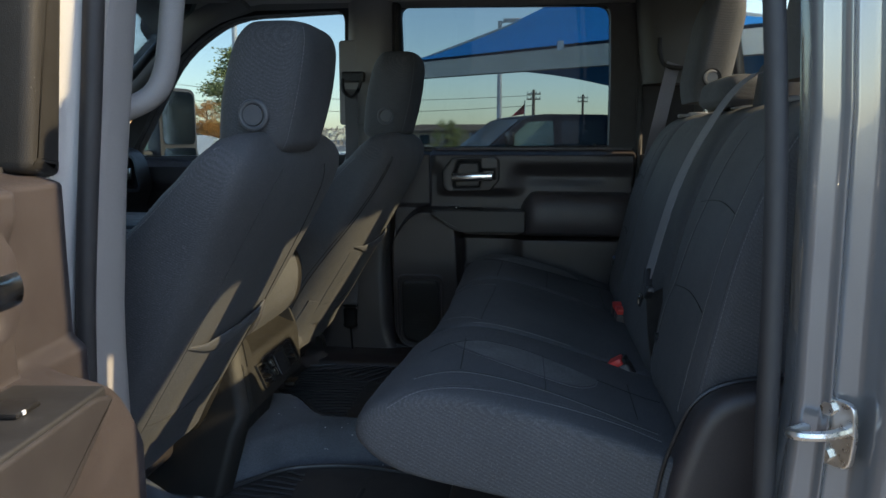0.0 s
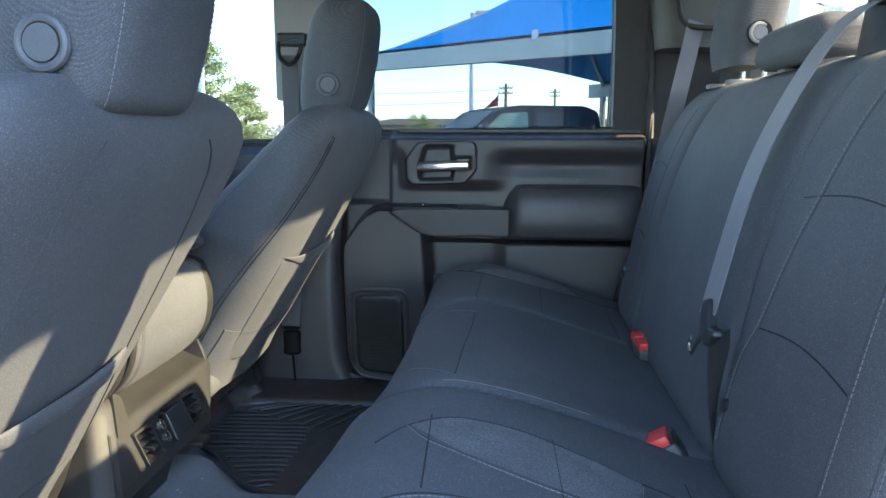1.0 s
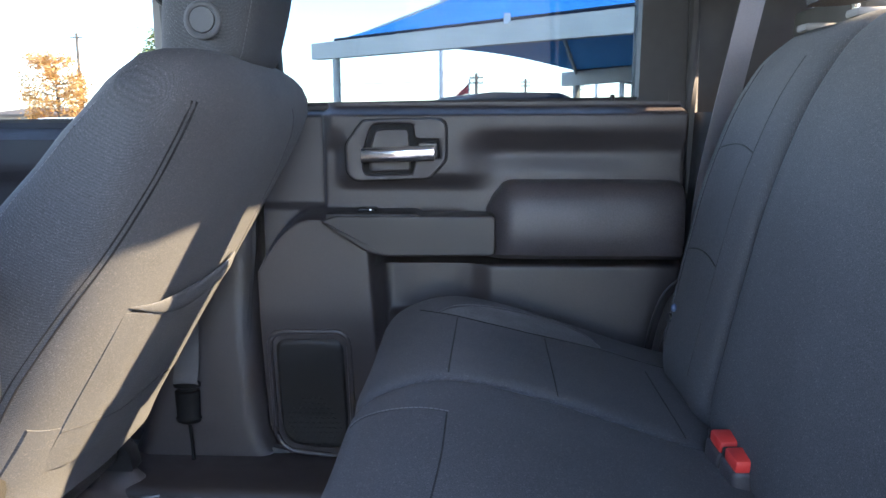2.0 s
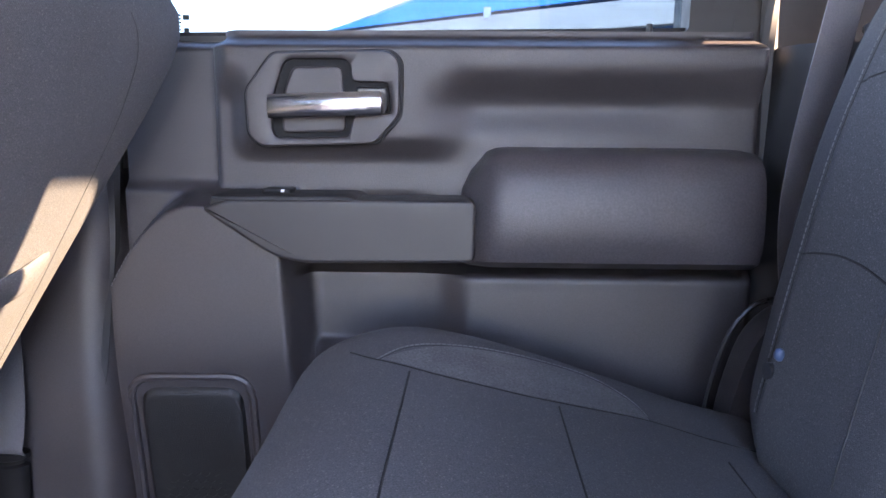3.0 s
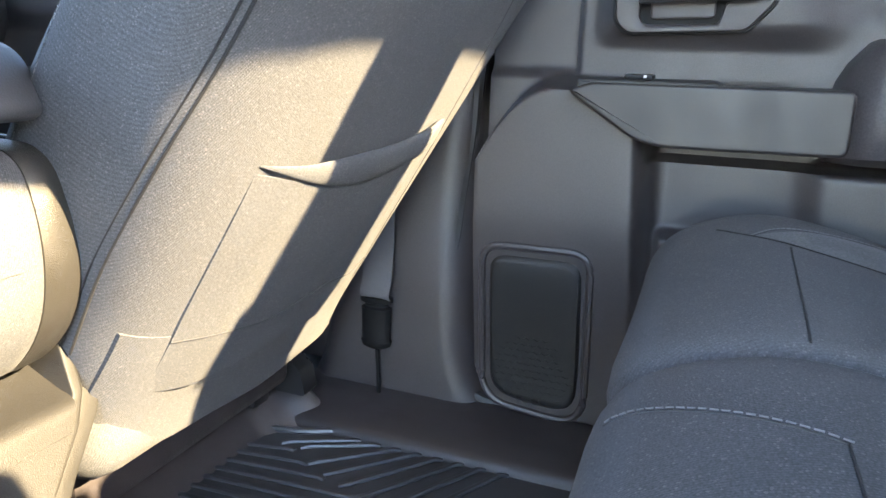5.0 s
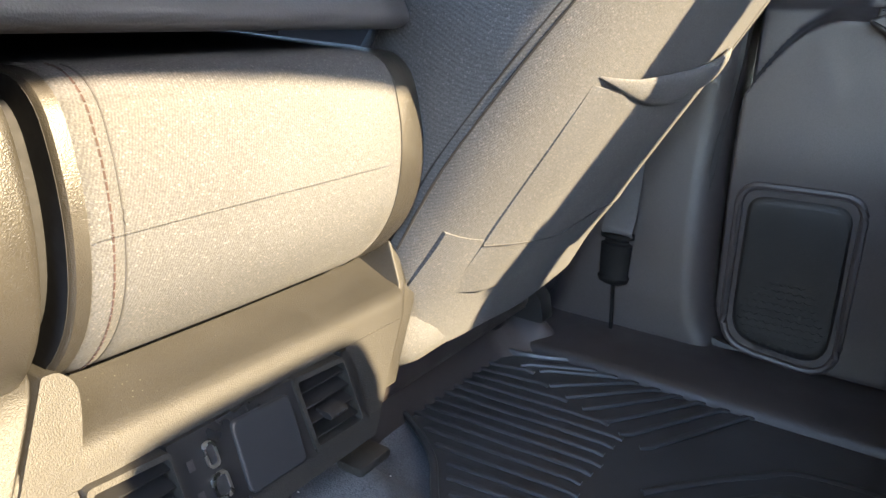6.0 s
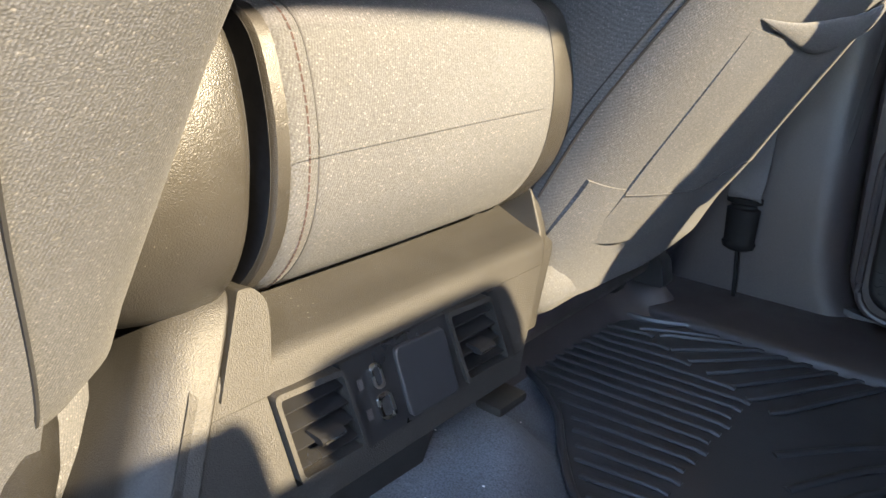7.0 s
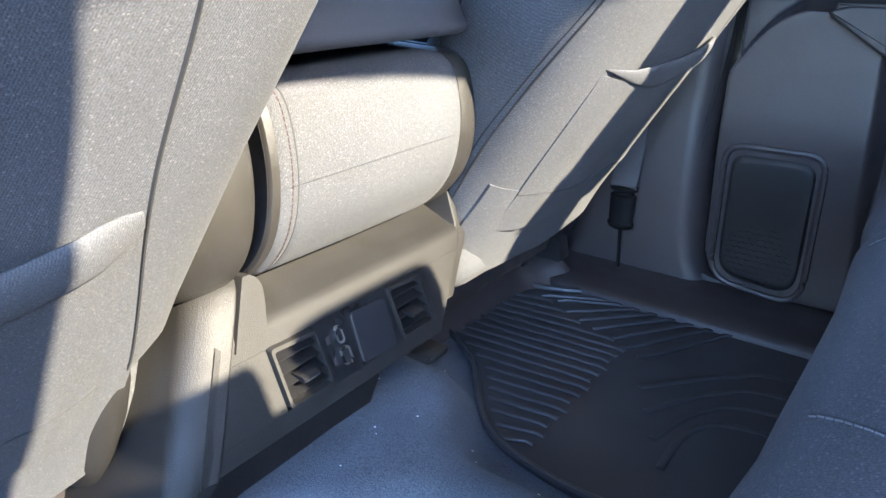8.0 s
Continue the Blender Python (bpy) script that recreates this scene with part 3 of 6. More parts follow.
def rear_door(side_word, label):
    d = thing("rear_door", label, "car door")
    y = lambda a: CY + a
    out3 = lambda u, v, w: Vector((u, CY + w, v))

    def inner(base):
        return lambda u, v, w: Vector((u, CY + base - w, v))

    part("inner_trim", sheet(lambda u, v: Vector((-0.12 + 0.846 * u, y(door_relief(-0.12 + 0.846 * u, 0.80 + 0.742 * v)), 0.80 + 0.742 * v)), 260, 240, (0, 0.02, 0)), PLASTIC, d, "black grained plastic inner trim")
    part("outer_panel", loft([[Vector((x, y(a), z)) for a, z in rounded([(0.87, 1.53), (1.0, 1.52), (1.03, 1.30), (1.035, 1.0), (1.01, 0.60), (0.86, 0.60), (0.86, 1.0)], 0.03, 3)] for x in (-0.14, -0.12, 0.2, 0.58, 0.60)]), GREYPAINT, d, "grey painted outer panel")
    # window frame and pane
    o = rounded([(-0.15, 1.50), (0.725, 1.50), (0.715, 1.80), (0.69, 2.045), (-0.125, 2.055)], [0.01, 0.01, 0.1, 0.09, 0.05], 5)
    i = rounded([(-0.112, 1.535), (0.632, 1.545), (0.628, 1.80), (0.618, 2.015), (-0.10, 2.025)], [0.006, 0.008, 0.1, 0.045, 0.03], 5)
    part("window_frame", frame_ring(o, i, lambda u, v, w: Vector((u, CY + w - 0.10 * (v - 1.5) / 0.55 * 0.55, v)), 0.855, 0.93), SEAL, d, "black window frame")
    lean = lambda u, v, w: Vector((u, CY + 0.893 + w - 0.10 * (v - 1.5) / 0.55 * 0.55, v))
    part("frame_trim", plate(rounded([(-0.138, 1.52), (-0.070, 1.53), (-0.078, 1.80), (-0.082, 2.03), (-0.128, 2.04)], 0.012, 3), lambda u, v, w: Vector((u, CY + 0.866 - w - 0.10 * (v - 1.5), v)), 0.040, 0.014, 4), PLASTIC_GREY, d, "smooth dark trim inside the window frame")
    g = part("pane", plate(rounded([(-0.125, 1.50), (0.645, 1.50), (0.645, 1.8), (0.63, 2.03), (-0.115, 2.035)], [0.01, 0.01, 0.1, 0.05, 0.03], 5), lean, 0.005), PRIVACY, d, "clear window glass with a small etched mark")
    g.visible_shadow = False
    rows = bmesh.new()
    for r0, x0, x1 in ((0, -0.076, -0.055), (1, -0.081, -0.055), (2, -0.074, -0.055), (3, -0.068, -0.056), (4, -0.074, -0.056), (6, -0.068, -0.055), (5.8, -0.080, -0.073), (0.6, -0.0525, -0.0435), (4.2, -0.0520, -0.0450), (5.9, -0.0520, -0.0450)):
        h = 0.0068 if x0 > -0.054 else 0.0028
        plate([(x0, 1.568 - 0.0048 * r0 - h / 2), (x1, 1.568 - 0.0048 * r0 - h / 2), (x1, 1.568 - 0.0048 * r0 + h / 2), (x0, 1.568 - 0.0048 * r0 + h / 2)], lambda u, v, w: lean(u, v, -0.001 - w), 0.0006, bm=rows)
    part("glass_mark", rows, SMOKE, g, "small grey etched lines")
    part("waist_seal", tube([(-0.11, y(0.868), 1.535), (0.30, y(0.872), 1.541), (0.66, y(0.868), 1.545)], 0.008, sides=6), SEAL, d)
    pin = part("lock_pin", tube([(0.583, y(0.862), 1.530), (0.583, y(0.862), 1.556)], 0.0045, sides=8), GLOSS, d)
    # grab bar and padded armrest
    bar = rounded([(0.022, 1.322), (0.055, 1.3325), (0.351, 1.333), (0.351, 1.258), (0.145, 1.256), (0.112, 1.263), (0.07, 1.290)], [0.012, 0.012, 0.012, 0.012, 0.03, 0.03, 0.03], 5)
    part("grab_bar", plate(bar, inner(0.775), 0.073, 0.004, 3), BAR, d, "smooth dark grab bar")
    ledge = rounded([(0.034, 1.318), (0.036, 1.3365), (0.205, 1.3370), (0.226, 1.318)], [0.002, 0.003, 0.012, 0.002], 4)
    part("switch_ledge", plate(ledge, inner(0.80), 0.0955, 0.003, 3), LEDGE, d, "matt black switch ledge")
    sw = part("window_switch", plate(rounded([(0.088, 1.336), (0.124, 1.336), (0.126, 1.343), (0.09, 1.343)], 0.003, 2), inner(0.765), 0.030, 0.003), GLOSS, d, "small black window switch")
    part("switch_mark", plate([(0.113, 1.3385), (0.117, 1.3385), (0.1175, 1.342), (0.1135, 1.342)], inner(0.736), 0.0018), PRINT, sw)

    def pad_ring(x, k, s):
        prof = [(0.80, 1.394), (0.762, 1.392), (0.742, 1.386), (0.728, 1.375), (0.720, 1.360), (0.715, 1.335), (0.713, 1.300), (0.715, 1.275), (0.724, 1.256), (0.748, 1.245), (0.80, 1.241)]
        return [Vector((x, y(0.80 - (0.80 - a) * k), 1.243 + (zz - 1.243) * s)) for a, zz in prof]

    rings = [pad_ring(0.334, 0.05, 0.62), pad_ring(0.336, 0.40, 0.66), pad_ring(0.346, 0.66, 0.80), pad_ring(0.366, 0.92, 0.96), pad_ring(0.376, 0.98, 0.99), pad_ring(0.388, 1.0, 1.0), pad_ring(0.50, 1.01, 1.0), pad_ring(0.62, 1.0, 1.0), pad_ring(0.683, 0.98, 0.99), pad_ring(0.698, 0.92, 0.97), pad_ring(0.706, 0.6, 0.93), pad_ring(0.708, 0.1, 0.9)]
    part("armrest", loft(rings), PLASTIC_SOFT, d, "grained black padded armrest")
    # handle cup, bezel and lever
    bez = rounded([(0.066, 1.462), (0.100, 1.507), (0.244, 1.510), (0.257, 1.498), (0.256, 1.432), (0.226, 1.398), (0.084, 1.393), (0.068, 1.408)], 0.008, 3)
    cup = rounded([(0.098, 1.448), (0.114, 1.495), (0.124, 1.500), (0.190, 1.500), (0.197, 1.492), (0.198, 1.473), (0.243, 1.472), (0.247, 1.434), (0.20, 1.432), (0.194, 1.406), (0.104, 1.404), (0.098, 1.412)], 0.006, 3)
    mid_h = Vector((0.165, 1.452))

    def spoke(outline, q):                      # where a ray from the handle's middle leaves an outline
        d, far = Vector((math.cos(q), math.sin(q))), 0.0
        for p0, p1 in zip(outline, outline[1:] + outline[:1]):
            e, w = Vector(p1) - Vector(p0), Vector(p0) - mid_h
            den = d.x * e.y - d.y * e.x
            if abs(den) > 1e-9:
                r, u = (w.x * e.y - w.y * e.x) / den, (w.x * d.y - w.y * d.x) / den
                if r > 0 and -1e-6 <= u <= 1 + 1e-6:
                    far = max(far, r)
        return mid_h + d * far

    turn = [2 * math.pi * k / 120 for k in range(120)]
    rim_out, rim_in = [spoke(bez, q) for q in turn], [spoke(cup, q) for q in turn]
    grow = lambda pts, k: [mid_h + (p - mid_h) * k for p in pts]
    bezel_rows = ((grow(rim_out, 1.0), 0.016), (grow(rim_out, 1.0), 0.0285), (grow(rim_out, 0.985), 0.0315), (grow(rim_out, 0.955), 0.032), (grow(rim_in, 1.045), 0.031), (grow(rim_in, 1.01), 0.0295), (grow(rim_in, 1.0), 0.026), (grow(rim_in, 0.985), 0.016))
    # dark plate stands in for the shade in the gap round the bezel
    part("bezel_gap_shade", plate([tuple(p) for p in grow(rim_out, 1.045)], inner(0.79), 0.0225, 0.002), SEAM_AND_SHADE, d)
    bz = part("handle_bezel", loft([[inner(0.79)(p.x, p.y, w) for p in row] for row, w in bezel_rows], caps=False), PLASTIC, d, "dark satin handle bezel")
    # near-black cup floor: the recess's shade is put into its colour
    part("handle_cup", plate([tuple(p) for p in grow(rim_in, 1.02)], inner(0.79), 0.0235), SEAM_AND_SHADE, bz)
    part("cup_insert", plate(rounded([(0.112, 1.452), (0.124, 1.490), (0.186, 1.491), (0.190, 1.412), (0.111, 1.410)], 0.008, 3), inner(0.79), 0.030, 0.003), PLASTIC, bz)
    lev = [(0.0965, 0.748), (0.099, 0.742), (0.12, 0.739), (0.17, 0.738), (0.21, 0.739), (0.236, 0.741), (0.240, 0.747)]
    part("handle_lever", loft([[Vector((x, y(a) + 0.0065 * math.cos(t) * (0.6 if k in (0, 6) else 1), 1.442 + 0.0045 * (x - 0.1) / 0.14 + 0.0145 * (0.75 if k in (0, 6) else 1) * math.sin(t))) for t in [2 * math.pi * j / 14 for j in range(14)]] for k, (x, a) in enumerate(lev)]), CHROME, d, "polished chrome door handle lever")
    part("lever_pivot", plate(rounded([(0.205, 1.436), (0.243, 1.436), (0.243, 1.466), (0.205, 1.466)], 0.005, 3), inner(0.79), 0.045, 0.003), GLOSS, bz)
    # loudspeaker
    spk = rounded([(-0.094, 0.838), (0.067, 0.822), (0.066, 1.100), (-0.092, 1.098)], [0.05, 0.05, 0.032, 0.032], 6)
    mid = Vector((-0.012, 0.965))
    ring3 = [Vector((p[0], y(0.765 + 0.035 * step(1.16, 0.86, p[1]) - 0.028), p[1])) for p in spk]
    sp = part("speaker_rim", tube(ring3, 0.0058, sides=8, closed=True), PLASTIC, d)
    small = [(mid.x + (p[0] - mid.x) * 0.87, mid.y + (p[1] - mid.y) * 0.91) for p in spk]
    dome = lambda k: 0.0 if k > 0.999 else (0.005 if k > 0.965 else 0.009 if k > 0.92 else 0.010)
    part("speaker_grille", loft([[Vector((mid.x + (p[0] - mid.x) * k, y(0.765 + 0.035 * step(1.16, 0.86, mid.y + (p[1] - mid.y) * k) - 0.024 - dome(k)), mid.y + (p[1] - mid.y) * k)) for p in small] for k in (1.0, 0.97, 0.93, 0.88, 0.76, 0.62, 0.48, 0.34, 0.2, 0.06)]), GRILLE, d, "perforated black speaker grille")
    cells = bmesh.new()
    for row in range(-5, 6):
        for col in range(-5, 6):
            px, pz = mid.x + (col + 0.5 * (row % 2)) * 0.0125, 0.905 + row * 0.0108
            if (px - mid.x) ** 2 + (pz - 0.905) ** 2 < 0.058 ** 2:
                pts = [Vector((px + 0.0064 * math.cos(k * math.pi / 3 + math.pi / 6), y(0.765 + 0.035 * step(1.16, 0.86, pz) - 0.0338), pz + 0.0064 * math.sin(k * math.pi / 3 + math.pi / 6))) for k in range(6)]
                tube(pts, 0.0005, sides=3, closed=True, bm=cells)
    part("grille_pattern", cells, GRILLE, sp, kind="stuff")
    part("map_pocket", plate(rounded([(0.145, 0.82), (0.66, 0.82), (0.66, 1.0), (0.30, 1.03), (0.18, 1.03)], 0.03, 4), inner(0.80), 0.05, 0.012, 3), PLASTIC, d)
    return d


GRILLE = shade("perforated_plastic", (0.009, 0.009, 0.0095), 0.42, spread=0.1, bump=0.9, bump_size=900, blotch=8)
rear_door("far", "closed rear door with black plastic trim, chrome handle and padded armrest")
HINGE = Vector((-0.337, 0.888, 0.008))
SWING = radians(83.8)
mirror = Matrix.Translation((0, 2 * CY, 0)) @ Matrix.Diagonal((1, -1, 1, 1))
PLACE.append(Matrix.Translation(HINGE) @ Matrix.Rotation(-SWING, 4, "Z") @ Matrix.Translation(-Vector((-0.15, 0.85, 0))) @ mirror)
rear_door("near", "open rear door with dark trim, swung wide beside the doorway")
PLACE.pop()

# curtain-shaped front doors, closed
def front_door(side, label):
    d = thing("front_door", label, "car door")
    s = lambda a: CY + side * a

    def trim(u, v):
        x, z = -1.20 + 0.875 * u, 0.84 + 0.665 * v
        a = 0.80 - 0.03 * step(1.38, 1.42, z) + 0.05 * step(1.47, 1.50, z) - 0.08 * step(1.20, 1.24, z) * (1 - step(1.28, 1.32, z))
        return Vector((x, s(a), z))

    part("inner_trim", sheet(trim, 50, 60, (0, side * 0.02, 0)), PLASTIC, d)
    part("outer_panel", loft([[Vector((x, s(a), z)) for a, z in rounded([(0.87, 1.50), (1.0, 1.49), (1.03, 1.30), (1.035, 1.0), (1.01, 0.60), (0.86, 0.60), (0.86, 1.0)], 0.03, 3)] for x in (-1.28, -0.8, -0.34)]), GREYPAINT, d)
    slope = lambda u, v, w: Vector((u, s(0.88 + w - 0.10 * (v - 1.5)), v))
    o = rounded([(-1.22, 1.47), (-0.270, 1.47), (-0.255, 2.05), (-0.72, 2.03), (-0.93, 1.90)], [0.02, 0.01, 0.02, 0.1, 0.1], 4)
    i = rounded([(-1.13, 1.508), (-0.298, 1.515), (-0.280, 2.01), (-0.70, 1.995), (-0.90, 1.865)], [0.03, 0.01, 0.04, 0.1, 0.1], 4)
    part("window_frame", frame_ring(o, i, slope, -0.03, 0.05), SEAL, d)
    g = part("pane", plate(rounded([(-1.15, 1.49), (-0.288, 1.49), (-0.27, 2.02), (-0.71, 2.005), (-0.91, 1.875)], 0.03, 4), slope, 0.005), GLASS, d)
    g.visible_shadow = False
    part("lock_pin", tube([(-0.43, s(0.85), 1.50), (-0.43, s(0.85), 1.535)], 0.0045, sides=8), GLOSS, d)
    return d


front_door(1, "closed front passenger door with black trim and clear window")
front_door(-1, "closed driver door with black trim and clear window")


# ---- front seats ----
LEAN = 0.545
UP = Vector((LEAN, 0, 1))
BACK = Vector((1, 0, -LEAN)).normalized()
SEAT_W = [(0.955, 0.180), (0.97, 0.20), (1.0, 0.206), (1.1, 0.213), (1.25, 0.230), (1.36, 0.246), (1.43, 0.256), (1.48, 0.260), (1.51, 0.257), (1.53, 0.246), (1.543, 0.224), (1.552, 0.190), (1.558, 0.13)]
SEAT_D = [(0.955, 0.065), (0.97, 0.082), (1.0, 0.094), (1.1, 0.102), (1.25, 0.107), (1.36, 0.108), (1.43, 0.108), (1.48, 0.106), (1.51, 0.101), (1.53, 0.092), (1.543, 0.080), (1.552, 0.068), (1.558, 0.056)]
SEAT_F = [(0.955, -0.04), (1.0, -0.09), (1.1, -0.13), (1.2, -0.128), (1.268, -0.108), (1.335, -0.082), (1.40, -0.053), (1.484, -0.020), (1.53, 0.000), (1.543, 0.012), (1.552, 0.024), (1.558, 0.034)]


def between(table, z):
    for (a, p), (b, q) in zip(table, table[1:]):
        if z <= b:
            u = max((z - a) / (b - a), 0.0)
            return p + (q - p) * (u * u * (3 - 2 * u) * 0.5 + u * 0.5)
    return table[-1][1]


def front_seat(yc, x0, head_y, head_x, head_z, wide, label):
    seat = thing("front_seat", label, "car seat", group="front seats")
    base = Vector((x0, yc, 0.983))
    inner, soft = (1 if yc < CY else -1), 3.2 if yc > CY else 5.0

    def skin(z, t):
        """A point of the backrest's skin at height z, t turning round it from its rear middle."""
        w, d = between(SEAT_W, z) * wide, between(SEAT_D, z)
        c, s = math.cos(t), math.sin(t)
        power = soft if c > 0 and s * inner > 0 else 5.0
        f = between(SEAT_F, z) + (0.0 if yc > CY else 0.016 * step(1.25, 1.36, z))
        b = (d + f) / 2 + math.copysign(abs(c) ** (2 / power), c) * (d - f) / 2
        if yc < CY and s > 0:
            w *= 1 - 0.27 * step(1.085, 1.035, z)
        a = math.copysign(abs(s) ** (2 / power), s) * w
        return base + UP * (z - 0.983) + Vector((0, a, 0)) + BACK * (b - between(SEAT_D, 1.2))

    def rear(z, c, off=0.0):
        """A point on the rear face, c across from its middle, off proud of it."""
        w, d = between(SEAT_W, z) * wide, between(SEAT_D, z)
        power = soft if c * inner > 0 else 5.0
        q = (max(1 - abs(c / w) ** power, 0.0)) ** (1 / power) * d
        return base + UP * (z - 0.983) + Vector((0, c, 0)) + BACK * (q - between(SEAT_D, 1.2) + off)

    zs = [0.955, 0.96, 0.97, 0.985, 1.0, 1.03, 1.05, 1.07, 1.09, 1.12, 1.18, 1.25, 1.32, 1.38, 1.43, 1.46, 1.48, 1.495, 1.51, 1.522, 1.532, 1.539, 1.545, 1.550, 1.554, 1.558]
    ring = lambda z: [skin(z, 2 * math.pi * k / 72) for k in range(72)]
    back = part("backrest", loft([ring(z) for z in zs]), CLOTH, seat, "charcoal cloth backrest")
    # seams: a faint one down the rear panel's outer edge, a doubled one down its inner corner, stitching round the front edge
    inboard = 1 if yc < CY else -1
    zs2 = (1.0, 1.1, 1.25, 1.36, 1.43, 1.49, 1.52)
    for c0, r, mat in ((-0.175 * inboard, 0.0006, CREASE), (0.143 * inboard, 0.0015, SEAM_AND_SHADE))[:1 if yc > CY else 2]:
        line = [base + UP * (z - 0.983) + BACK * 0.3 + Vector((0, c0 * k, 0)) for z, k in zip(zs2, (1.20, 1.17, 1.0, 1.0, 0.98, 0.92, 0.80) if yc < CY and c0 > 0 else (1.0, 1.0, 1.0, 1.0, 0.98, 0.88, 0.70))]
        seam(back, line, -BACK, r, 60, mat)
    if yc > CY:
        for t0, r in ((0.0, 0.0016), (0.07, 0.0012)):
            part("seam", tube(smooth_line([skin(z, -q - t0) for z, q in ((1.06, 1.40), (1.15, 1.34), (1.25, 1.22), (1.34, 1.06), (1.42, 0.96), (1.48, 0.92), (1.515, 0.90))], 40), r, sides=5), SEAM_AND_SHADE, back)
    for sgn in (-1, 1):
        side2 = [skin(z, sgn * t) for z, t in ((1.0, 1.80), (1.15, 1.86), (1.3, 1.90), (1.40, 1.90), (1.47, 1.85), (1.525, 1.7))]
        part("stitching", stitches([p + (p - base - UP * (p.z - 0.983)).normalized() * 0.001 for p in smooth_line(side2, 60)], 0.0065, 0.0045, 0.0006), THREAD, back, "pale grey stitching")
    # map pocket with a gathered upper hem
    def pocket(u, v):
        c = (-0.190 if yc > CY else -0.175) + (0.350 if yc > CY else 0.315) * u
        z = 1.03 + ((0.228 if yc > CY else 0.196) - 0.012 * math.sin(math.pi * u) + 0.012 * u) * v
        puff = 0.006 + 0.006 * v * math.sin(math.pi * u) + 0.002 * math.sin(9 * u + 5 * v) * v * (1 - v)
        return rear(z, c, puff * min(1, 8 * u, 8 * (1 - u)))

    pk = part("pocket", sheet(pocket, 36, 24, BACK * -0.006), CLOTH, seat, "slack cloth map pocket")
    hem = [pocket(u / 20, 0.99) + BACK * 0.001 + UP * (0.010 if yc > CY else 0.0) for u in range(21)]
    part("hem", tube(hem, 0.02, sides=16, flat=0.27, up=BACK, radii=[0.0008, 0.003, 0.006, 0.009, 0.012, 0.0145, 0.0165, 0.018] + [0.0195] * 11 + [0.016, 0.009]), CLOTH, pk)
    part("pocket_seam", tube([pocket(u / 12, 0.27 + 0.02 * math.sin(u)) + BACK * 0.0005 for u in range(13)], 0.0008, sides=5, count=36), CREASE, pk)
    # flap of loose cover that hangs from the lower edge
    def flap(u, v):
        c = -inboard * (-(0.199 if yc > CY else 0.160) * wide + ((0.391 if yc > CY else 0.352) * wide + (0.020 * v if yc > CY else 0.0)) * u)
        z = 1.098 - 0.012 * u - (0.112 + 0.016 * u + 0.016 * math.sin(3.1 * u + 0.2) + 0.004 * math.sin(14 * u) + 0.020 * (1 - u) ** 2) * v
        return rear(max(z, 1.0), max(min(c, 0.199 * wide), -0.199 * wide), -0.0015 + 0.006 * v) + UP * min(0, z - 1.0) + Vector((0, c - max(min(c, 0.199 * wide), -0.199 * wide), 0))

    part("lower_flap", sheet(flap, 40, 8, BACK * -0.004), CLOTH, seat, "loose lower edge of the cloth back cover")
    if yc < CY:                                 # rounded hinge cover beside the flap
        cover = [(0.93, 0.012), (0.94, 0.022), (0.97, 0.030), (1.02, 0.034), (1.06, 0.032), (1.09, 0.022), (1.10, 0.010)]
        part("hinge_cover", loft([[Vector((x0 + 0.02 + 0.45 * (z - 1.0) - 0.07 + 0.055 * math.cos(q) * (r / 0.034) ** 0.5, yc + 0.165 + r * math.sin(q), z)) for q in [2 * math.pi * k / 20 for k in range(20)]] for z, r in cover]), PLASTIC_GREY, seat, "rounded dark plastic hinge cover")
    # headrest on two posts
    hp = Vector((head_x, head_y, head_z))

    def head_ring(k):
        t = k / 12
        lo, hi = min(t / 0.10, 1.0), min((1 - t) / 0.20, 1.0)
        e = min(math.sqrt(1 - (1 - lo) ** 2), math.sqrt(1 - (1 - hi) ** 2))
        hw = 0.112 * (0.93 + 0.07 * math.sin(math.pi * t)) * (1 - 0.17 * (1 - e))
        hd = (0.064 + 0.010 * math.sin(math.pi * t)) * (1 - 0.34 * (1 - e))
        pts = []
        for j in range(56):
            a = 2 * math.pi * j / 56
            c, s = math.cos(a), math.sin(a)
            pts.append(hp + Vector((math.copysign(abs(c) ** 0.5, c) * hd + 0.045 * (t - 0.5), math.copysign(abs(s) ** 0.5, s) * hw, 0.226 * (t - 0.5) + (0.020 if yc > CY else -0.016) * t)))
        return pts

    head = part("headrest", loft([head_ring(k) for k in (0, 0.06, 0.2, 0.42, 0.7, 1.0, 1.25, 2, 3.5, 5, 6.5, 8, 9.4, 10.0, 10.6, 11.1, 11.5, 11.75, 11.92, 12)]), CLOTH, seat, "charcoal cloth headrest")
    for sgn in (-1, 1):
        line = [head_ring(k)[7 if sgn > 0 else 49] for k in (0.5, 1, 2, 4, 6, 8, 10, 11, 11.6)]
        part("stitching", stitches([p + Vector((0.0008, sgn * 0.0008, 0)) for p in line], 0.0062, 0.0045, 0.0006), THREAD, head, "pale grey stitching")
        part("post", tube([hp + Vector((-0.03, sgn * 0.07, -0.16)), hp + Vector((-0.015, sgn * 0.07, -0.09))], 0.006, sides=10), CHROME, head, "chrome post")
        part("post_guide", tube([hp + Vector((-0.030, sgn * 0.07, -0.124)), hp + Vector((-0.026, sgn * 0.07, -0.106))], 0.013, sides=10), PLASTIC_GREY, head)
    side_y0 = head_y - 0.1135
    knob = part("release_button", tube([(head_x - 0.006, side_y0 + 0.008, head_z - 0.052), (head_x - 0.006, side_y0 - 0.005, head_z - 0.052)], 0.0165, sides=24, up=(1, 0, 0)), VINYL, head, "round grey release button")
